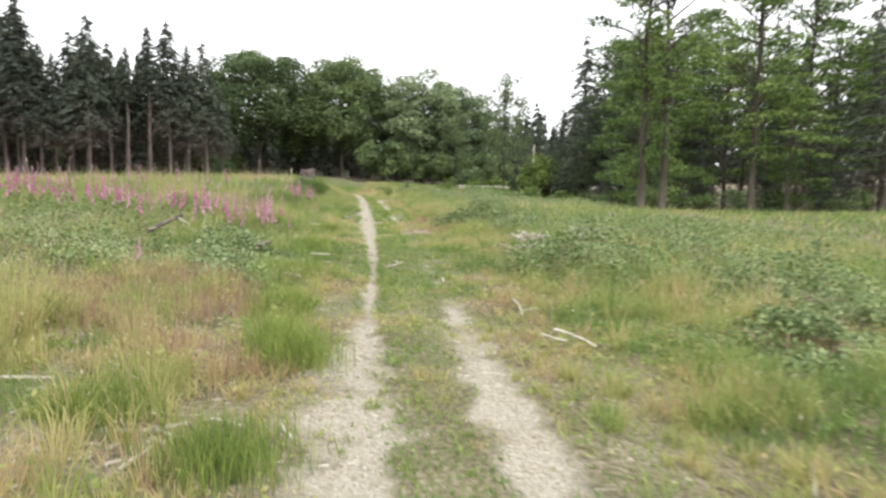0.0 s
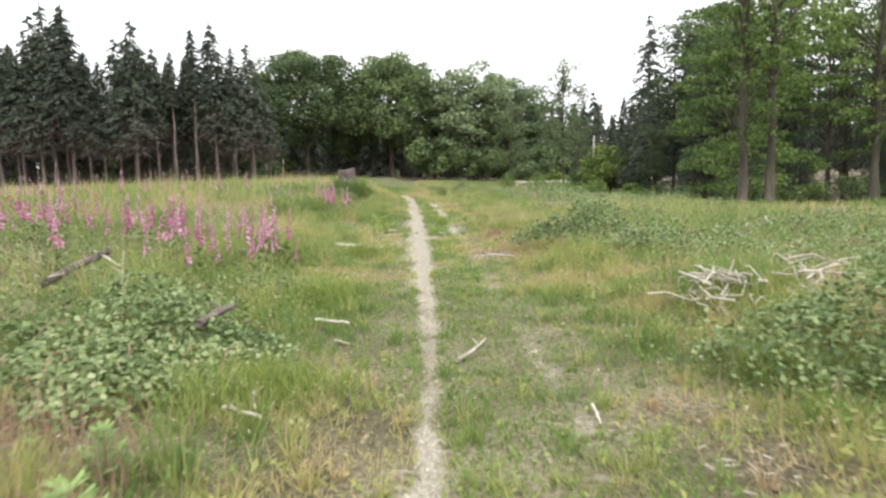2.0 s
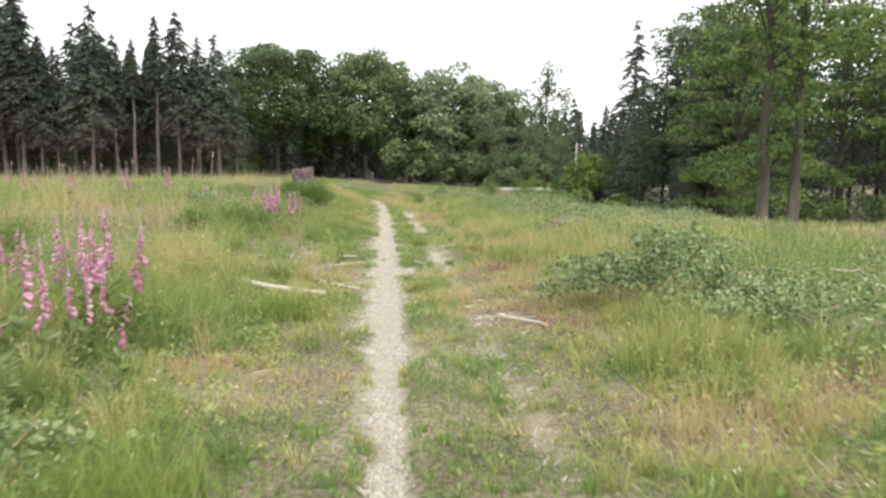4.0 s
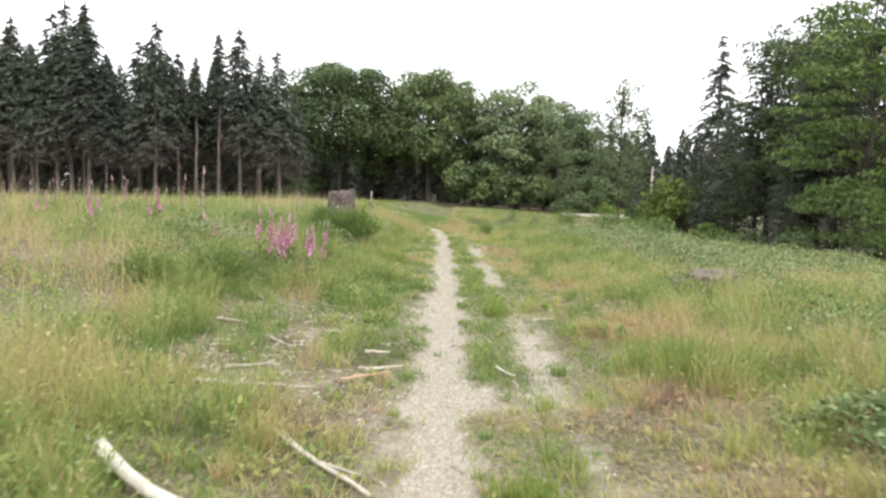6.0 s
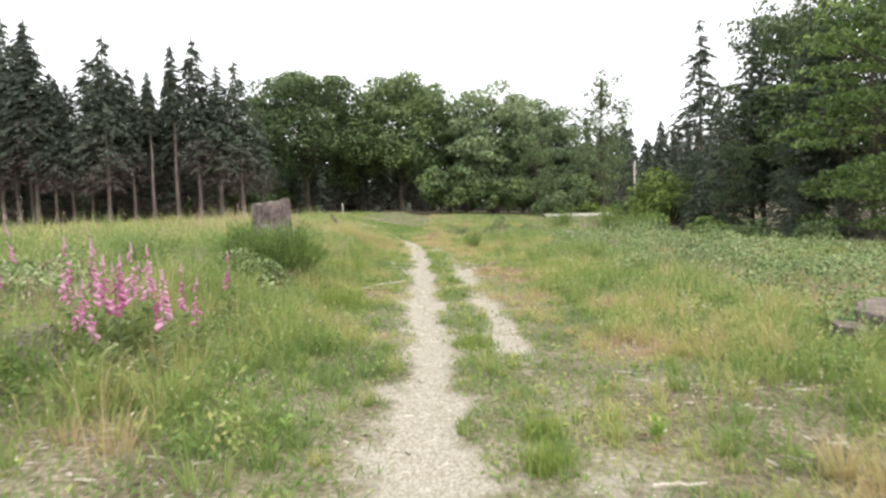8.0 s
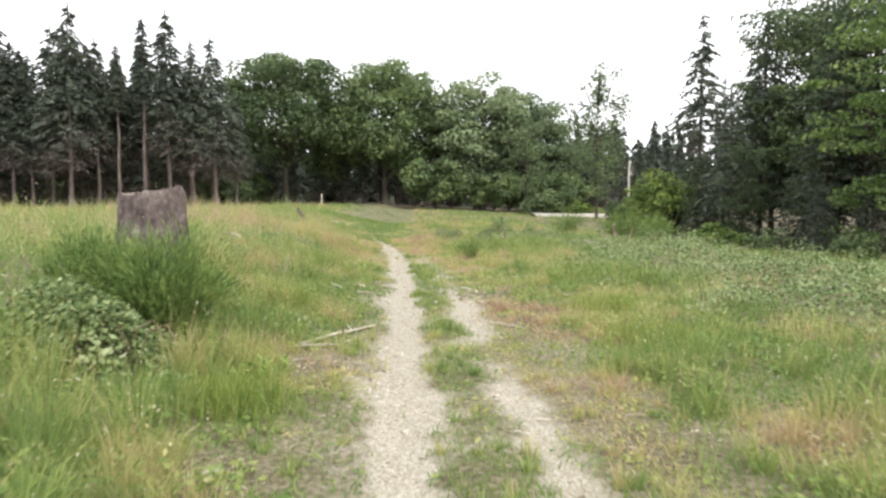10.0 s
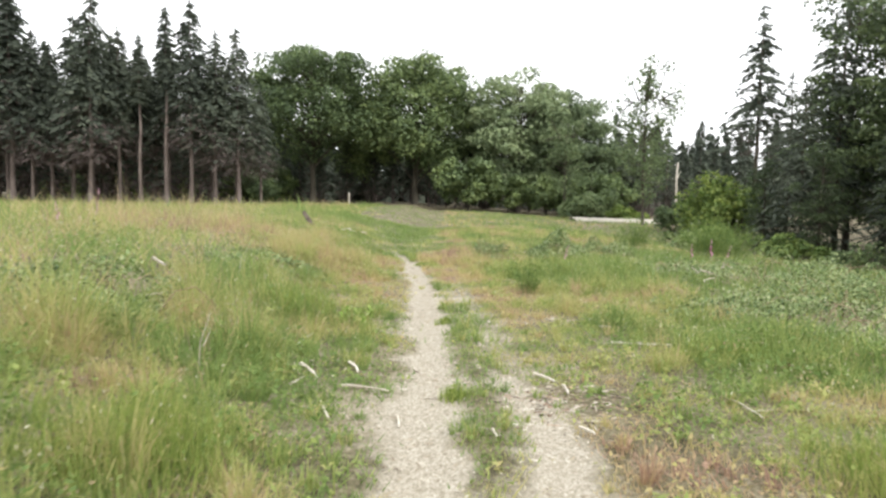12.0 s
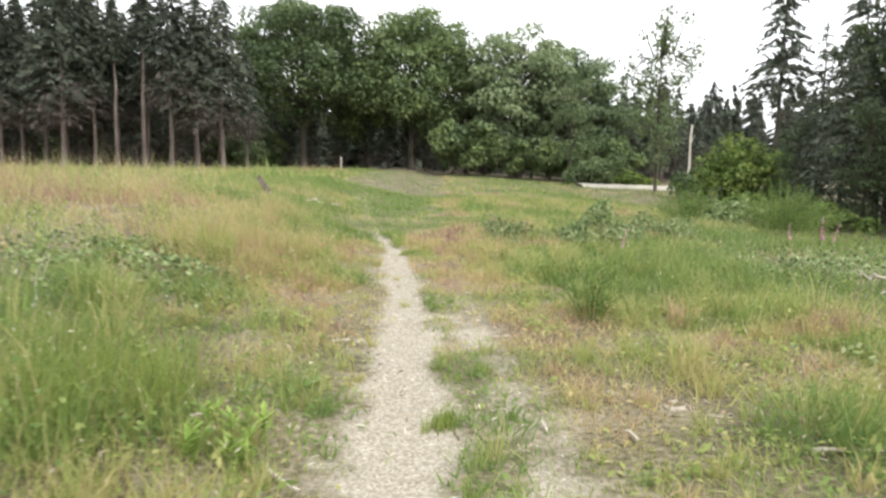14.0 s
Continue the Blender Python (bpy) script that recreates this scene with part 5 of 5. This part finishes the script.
def sow(rng, n, x0, x1, y0, y1, bare=True):
    x, y = rng.uniform(x0, x1, n), rng.uniform(y0, y1, n)
    if bare:
        wr = wear(x, y)
        keep = rng.random(n) > np.clip(wr * 1.75 - 0.2 + 0.5 * (patches(x, y, 0.35, 41) - 0.5), 0, 0.995)
        litter = (near_spots(x, y, LITTER) * (0.4 + 1.2 * patches(x, y, 0.5, 42)) > 0.45) & (rng.random(n) < 0.68)
        keep &= ~litter
        x, y = x[keep], y[keep]
    return x, y


def lay(name, label, chunks, mat):
    vs, fs, ts, n = [], [], [], 0
    for v, f, t in chunks:
        vs.append(v)
        fs.append(f + n)
        ts.append(t)
        n += len(v)
    tagged(part(name, mesh_np(name, np.concatenate(vs), np.concatenate(fs), np.concatenate(ts)), mat), label, "grass", kind="stuff")


rg = np.random.default_rng(9)
chunks = []
# close by the track
# grass grows in tufts that fan out from their feet
cx, cy = sow(rg, 7600, -3.3, 3.9, 2.3, 48)
ch = grass_height(cx, cy)
k = rg.random(len(cx)) < 0.35 + 2.0 * ch
cx, cy, ch = cx[k], cy[k], ch[k]
kind = rg.random(len(cx))
ct = grass_tone(cx, cy) * 0.62 + np.where(kind < 0.35, 0.0, np.where(kind < 0.75, 0.13, np.where(kind < 0.92, 0.27, 0.42))) + rg.normal(size=len(cx)) * 0.05
per = np.clip((24 + 60 * ch), 20, 50).astype(int)
who = np.repeat(np.arange(len(cx)), per)
n = len(who)
ang = rg.uniform(0, 6.283, n)
rad = (0.02 + 0.20 * ch[who]) * np.sqrt(rg.random(n))
x, y = cx[who] + rad * np.cos(ang), cy[who] + rad * np.sin(ang)
h = (ch[who] * 1.05 + 0.05) * rg.uniform(0.5, 1.2, n)
chunks.append(blades(rg, x, y, h, rg.uniform(0.004, 0.009, n), np.clip(ct[who] + rg.normal(size=n) * 0.07, 0, 1), 0.7, toward=ang + rg.normal(size=n) * 0.5))
# short undergrowth that covers the soil
x, y = sow(rg, 215000, -3.4, 4.0, 2.3, 48)
h = np.minimum(grass_height(x, y) * 0.6 + 0.02, 0.14) * rg.uniform(0.5, 1.3, len(x))
chunks.append(blades(rg, x, y, h, rg.uniform(0.007, 0.018, len(x)), np.clip(grass_tone(x, y) * 0.85 + rg.normal(size=len(x)) * 0.1 - 0.02, 0, 1), 0.9, fine=False))
# short turf on the crown of the track
x, y = sow(rg, 42000, -0.05, 1.1, 2.3, 44)
chunks.append(blades(rg, x, y, rg.uniform(0.02, 0.07, len(x)), rg.uniform(0.006, 0.014, len(x)), np.clip(grass_tone(x, y) * 0.7 + rg.normal(size=len(x)) * 0.1 + 0.08, 0, 1), 0.9, fine=False))
# a little further off
x, y = sow(rg, 110000, -12, 12, 5, 62, False)
k = (x < -2.8) | (x > 3.4) | (y > 46)
x, y = x[k], y[k]
wr = wear(x, y)
x, y = x[wr < 0.3], y[wr < 0.3]
h = grass_height(x, y) * rg.uniform(0.7, 1.3, len(x))
chunks.append(blades(rg, x, y, h, rg.uniform(0.009, 0.02, len(x)), np.clip(grass_tone(x, y) + rg.normal(size=len(x)) * 0.13, 0, 1), fine=False))
x, y = rg.uniform(3.3, 11, 30000), 5 + 40 * rg.random(30000) ** 1.3
k = near_spots(x, y, [(a, b, 0.75 * (c + d) / 2) for a, b, c, d, _, _ in BRAMBLES]) < 0.25 + 0.4 * rg.random(len(x))
x, y = x[k], y[k]
h = grass_height(x, y) * rg.uniform(0.9, 1.6, len(x)) + 0.08
chunks.append(blades(rg, x, y, h, rg.uniform(0.009, 0.018, len(x)), np.clip(grass_tone(x, y) + rg.normal(size=len(x)) * 0.13, 0, 1)))
x, y = sow(rg, 52000, -9, 9, 46, 66)
chunks.append(blades(rg, x, y, np.minimum(grass_height(x, y), 0.22) * rg.uniform(0.5, 1.2, len(x)) + 0.03, rg.uniform(0.014, 0.034, len(x)), np.clip(grass_tone(x, y) + rg.normal(size=len(x)) * 0.12, 0, 1), fine=False))
lay("meadow_grass", "rough uncut meadow grass, green to straw", chunks, M_GRASS)
# the far meadow
x, y = rg.uniform(-75, 45, 170000), 14 + 108 * rg.random(170000) ** 1.1
k = ((np.abs(x) > 10) | (y > 58)) & ((x < 21 + 3 * patches(x, y, 6, 92)) | (y < 37))
x, y = x[k], y[k]
h = grass_height(x, y) * rg.uniform(0.7, 1.3, len(x))
lay("far_meadow_grass", "rough far meadow grass, straw and green", [blades(rg, x, y, h, rg.uniform(0.035, 0.085, len(x)), np.clip(grass_tone(x, y) + rg.normal(size=len(x)) * 0.1, 0, 1), fine=False)], M_GRASS)
# thin seed stems standing above the rest, in drifts
x, y = sow(rg, 30000, -9, 7, 3.5, 58, False)
k = (patches(x, y, 1.9, 51) * 0.6 + grass_tone(x, y) * 0.5 > 0.48) & ((x < left_rut(y) - 0.55) | (x > right_rut(y) + 0.5))
x, y = x[k], y[k]
h = grass_height(x, y) * rg.uniform(1.0, 1.5, len(x)) + 0.10
stems = [blades(rg, x, y, h, rg.uniform(0.004, 0.008, len(x)), np.clip(rg.normal(size=len(x)) * 0.18 + 0.72, 0, 1), 0.3)]
# the russet haze of sorrel beside the first stretch
x, y = rg.uniform(-4.2, -1.2, 4600), rg.uniform(6.2, 10.2, 4600)
k = near_spots(x, y, RUSSET[:4]) * (0.45 + patches(x, y, 0.7, 52)) > 0.5 * rg.random(len(x)) + 0.12
x, y = x[k], y[k]
stems.append(blades(rg, x, y, rg.uniform(0.14, 0.38, len(x)), rg.uniform(0.005, 0.010, len(x)), np.clip(rg.normal(size=len(x)) * 0.13 + 0.9, 0, 1), 0.35))
lay("seeding_grass", "thin straw and reddish seeding grass stems", stems, M_GRASS)
# lush tussocks
tx, ty, th, tt = [], [], [], []
for cx, cy, r, hh in [(-0.75, 5.9, 0.22, 0.42), (-0.6, 5.45, 0.3, 0.42), (-0.85, 7.25, 0.24, 0.4), (-0.75, 3.5, 0.3, 0.3), (-1.6, 4.2, 0.25, 0.3), (-1.0, 9.9, 0.4, 0.32), (-1.0, 13.0, 0.35, 0.4), (3.2, 11.0, 0.3, 0.5), (0.66, 23.8, 0.1, 0.2), (0.7, 24.3, 0.08, 0.2), (0.12, 35.2, 0.1, 0.14), (0.03, 38.4, 0.08, 0.12), (2.6, 31.8, 0.5, 0.28), (2.2, 21.0, 0.5, 0.35), (-0.9, 17.0, 0.3, 0.35), (-2.2, 16.4, 0.4, 0.5), (2.6, 33.5, 0.45, 0.28), (-1.2, 29.6, 0.3, 0.35), (-1.6, 33.5, 0.4, 0.45), (2.9, 36.6, 0.4, 0.25), (-1.8, 38.2, 0.4, 0.45), (0.55, 18.6, 0.12, 0.15), (0.5, 27.0, 0.15, 0.16), (-0.5, 45.4, 0.1, 0.1)]:
    n = int(2900 * r)
    tx.append(rg.normal(size=n) * r * 0.6 + cx)
    ty.append(rg.normal(size=n) * r * 0.6 + cy)
    th.append(hh * rg.uniform(0.55, 1.1, n))
    tt.append(np.clip(rg.normal(size=n) * 0.25 + (0.25 if cy < 5 else 0.42), 0, 1))
x, y = np.concatenate(tx), np.concatenate(ty)
lay("grass_tussocks", "lush bright green grass tussocks beside the track", [blades(rg, x, y, np.concatenate(th), rg.uniform(0.004, 0.008, len(x)), np.concatenate(tt), 0.5)], M_TUSSOCK)

# low broad-leaved weeds between the grasses
x, y = sow(rg, 100000, -4.5, 5.0, 2.5, 50)
k = rg.random(len(x)) < 0.25 + 0.9 * (patches(x, y, 0.5, 81) > 0.55)
x, y = x[k], y[k]
n = len(x)
z = on_ground(x, y) + grass_height(x, y) * rg.uniform(0.05, 0.75, n) + 0.006
nrm = unit(rg.normal(size=(n, 3)) * 0.6 + (0, 0, 1))
al = unit(np.cross(nrm, rg.normal(size=(n, 3))))
s = rg.uniform(0.012, 0.04, n)[:, None]
v, f = cards(np.column_stack([x, y, z]), al * s * 1.6, np.cross(nrm, al) * s * 0.8, up=nrm * s * 0.2)
lay("meadow_weeds", "low broad-leaved weeds and clover among grass", [(v, f, np.repeat(np.clip(grass_tone(x, y) * 0.6 + rg.normal(size=n) * 0.15 + 0.05, 0, 1), 4))], M_GRASS)

# leafy herbs in clumps, some of them withered, that break up the grass
x, y = sow(rg, 24000, -7.5, 8.0, 2.5, 52)
side = np.maximum(left_rut(y) - 0.3 - x, x - np.maximum(right_rut(y), left_rut(y)) - 0.3)
k = rg.random(len(x)) < (0.14 + 0.8 * ease((patches(x, y, 1.1, 83) - 0.42) / 0.3)) * ease(side / 0.7) * np.where(x < 0, 1.5, 1.0)
x, y = x[k], y[k]
n = len(x)
kind = rg.random(n)
tone = np.where(kind < 0.4, rg.uniform(0.0, 0.12, n), np.where(kind < 0.72, rg.uniform(0.1, 0.32, n), np.where(kind < 0.88, rg.uniform(0.45, 0.7, n), rg.uniform(0.8, 1.0, n))))
tone = np.clip(tone + 0.35 * (grass_tone(x, y) - 0.3), 0, 1)
rad, top = rg.uniform(0.06, 0.2, n), np.clip(grass_height(x, y), 0.08, 0.35) * rg.uniform(0.7, 1.35, n)
who = np.repeat(np.arange(n), rg.integers(10, 24, n))
m = len(who)
a, q = rg.uniform(0, 6.283, m), np.sqrt(rg.random(m))
px, py = x[who] + rad[who] * q * np.cos(a), y[who] + rad[who] * q * np.sin(a)
pz = on_ground(px, py) + top[who] * (1.05 - 0.5 * q * q) * rg.uniform(0.3, 1.0, m)
nrm = unit(np.column_stack([np.cos(a) * q, np.sin(a) * q, np.ones(m)]) + rg.normal(size=(m, 3)) * 0.55)
al = unit(np.cross(nrm, rg.normal(size=(m, 3))))
s = ((rg.uniform(0.014, 0.036, n) * np.where(tone > 0.38, 0.5, 1.0))[who] * rg.uniform(0.6, 1.3, m))[:, None]
v, f = cards(np.column_stack([px, py, pz]), al * s * 1.8, np.cross(nrm, al) * s * 0.85, up=-nrm * s * 0.2)
lay("meadow_herbs", "clumps of dark leafy herbs and withered stalks in grass", [(v, f, np.repeat(np.clip(tone[who] + rg.normal(size=m) * 0.05, 0, 1), 4))], M_GRASS)

# pale seed heads that catch the light on the taller grass
x, y = sow(rg, 60000, -6.5, 8.0, 3.0, 52)
k = grass_height(x, y) * (0.4 + patches(x, y, 0.9, 91)) > 0.08 + 0.1 * rg.random(len(x))
x, y = x[k], y[k]
n = len(x)
d = unit(rg.normal(size=(n, 3)) * 0.7 + (0, 0, 1))
L = rg.uniform(0.012, 0.045, n)[:, None]
v, f = cards(np.column_stack([x, y, on_ground(x, y) + grass_height(x, y) * rg.uniform(0.6, 1.15, n) + 0.04]), d * L, unit(np.cross(d, rg.normal(size=(n, 3)))) * rg.uniform(0.004, 0.011, n)[:, None])
tagged(part("grass_seed_heads", mesh_np("grass_seed_heads", v, f), M_SEED), "pale seed heads on the taller meadow grass", "grass", kind="stuff")

# ---- chips and stones ----
def strew(name, label, mat, n, x, y, L, W, Tk):
    """Flat splinters lying on the ground."""
    a = rg.uniform(0, 6.283, len(x))
    ca, sa = np.cos(a), np.sin(a)
    z = on_ground(x, y)
    v = np.empty((len(x), 6, 3))
    for i, (p, q, up) in enumerate(((-1, -0.6, 0), (1, -0.4, 0), (0.8, 0.7, 0), (-0.7, 0.9, 0), (-0.6, 0, 1), (0.7, 0.1, 1))):
        v[:, i] = np.column_stack([x + p * L * ca - q * W * sa, y + p * L * sa + q * W * ca, z - 0.002 + up * Tk])
    o = np.arange(len(x))[:, None] * 6
    f = np.concatenate([o + [0, 1, 5], o + [0, 5, 4], o + [1, 2, 5], o + [2, 3, 4], o + [2, 4, 5], o + [3, 0, 4]])
    tagged(part(name, mesh_np(name, v.reshape(-1, 3), f), mat), label, "litter", kind="stuff")


def choose(n, weight, x0=-3.2, x1=3.4, y0=2.3, y1=48.0):
    x, y = rg.uniform(x0, x1, n * 8), rg.uniform(y0, y1, n * 8)
    k = rg.random(len(x)) < weight(x, y)
    return x[k][:n], y[k][:n]


x, y = choose(13000, lambda x, y: 0.4 * (wear(x, y) > 0.3) + 0.006 + 0.3 * near_spots(x, y, LITTER) + 0.2 * (wear(x, y) > 0.6))
n = len(x)
strew("wood_chips", "pale wood chips and pebbles strewn on the track", M_CHIP, n, x, y, 0.006 + 0.045 * rg.random(n) ** 2.6, rg.uniform(0.004, 0.011, n), rg.uniform(0.003, 0.009, n))
x, y = choose(16000, lambda x, y: 0.008 + 0.7 * near_spots(x, y, LITTER) ** 1.5)
n = len(x)
strew("bark_litter", "brown bark flakes and twigs littering bare soil", M_LITTER, n, x, y, 0.008 + 0.055 * rg.random(n) ** 2.0, rg.uniform(0.003, 0.011, n), rg.uniform(0.003, 0.012, n))
x, y = choose(3400, lambda x, y: 0.012 + 0.03 * (wear(x, y) > 0.2) + 0.5 * near_spots(x, y, LITTER) ** 1.5)
n = len(x)
strew("pale_splinters", "long bleached wood splinters littering bare soil", M_DEADWOOD, n, x, y, 0.02 + 0.10 * rg.random(n) ** 2.5, rg.uniform(0.003, 0.011, n), rg.uniform(0.006, 0.022, n))
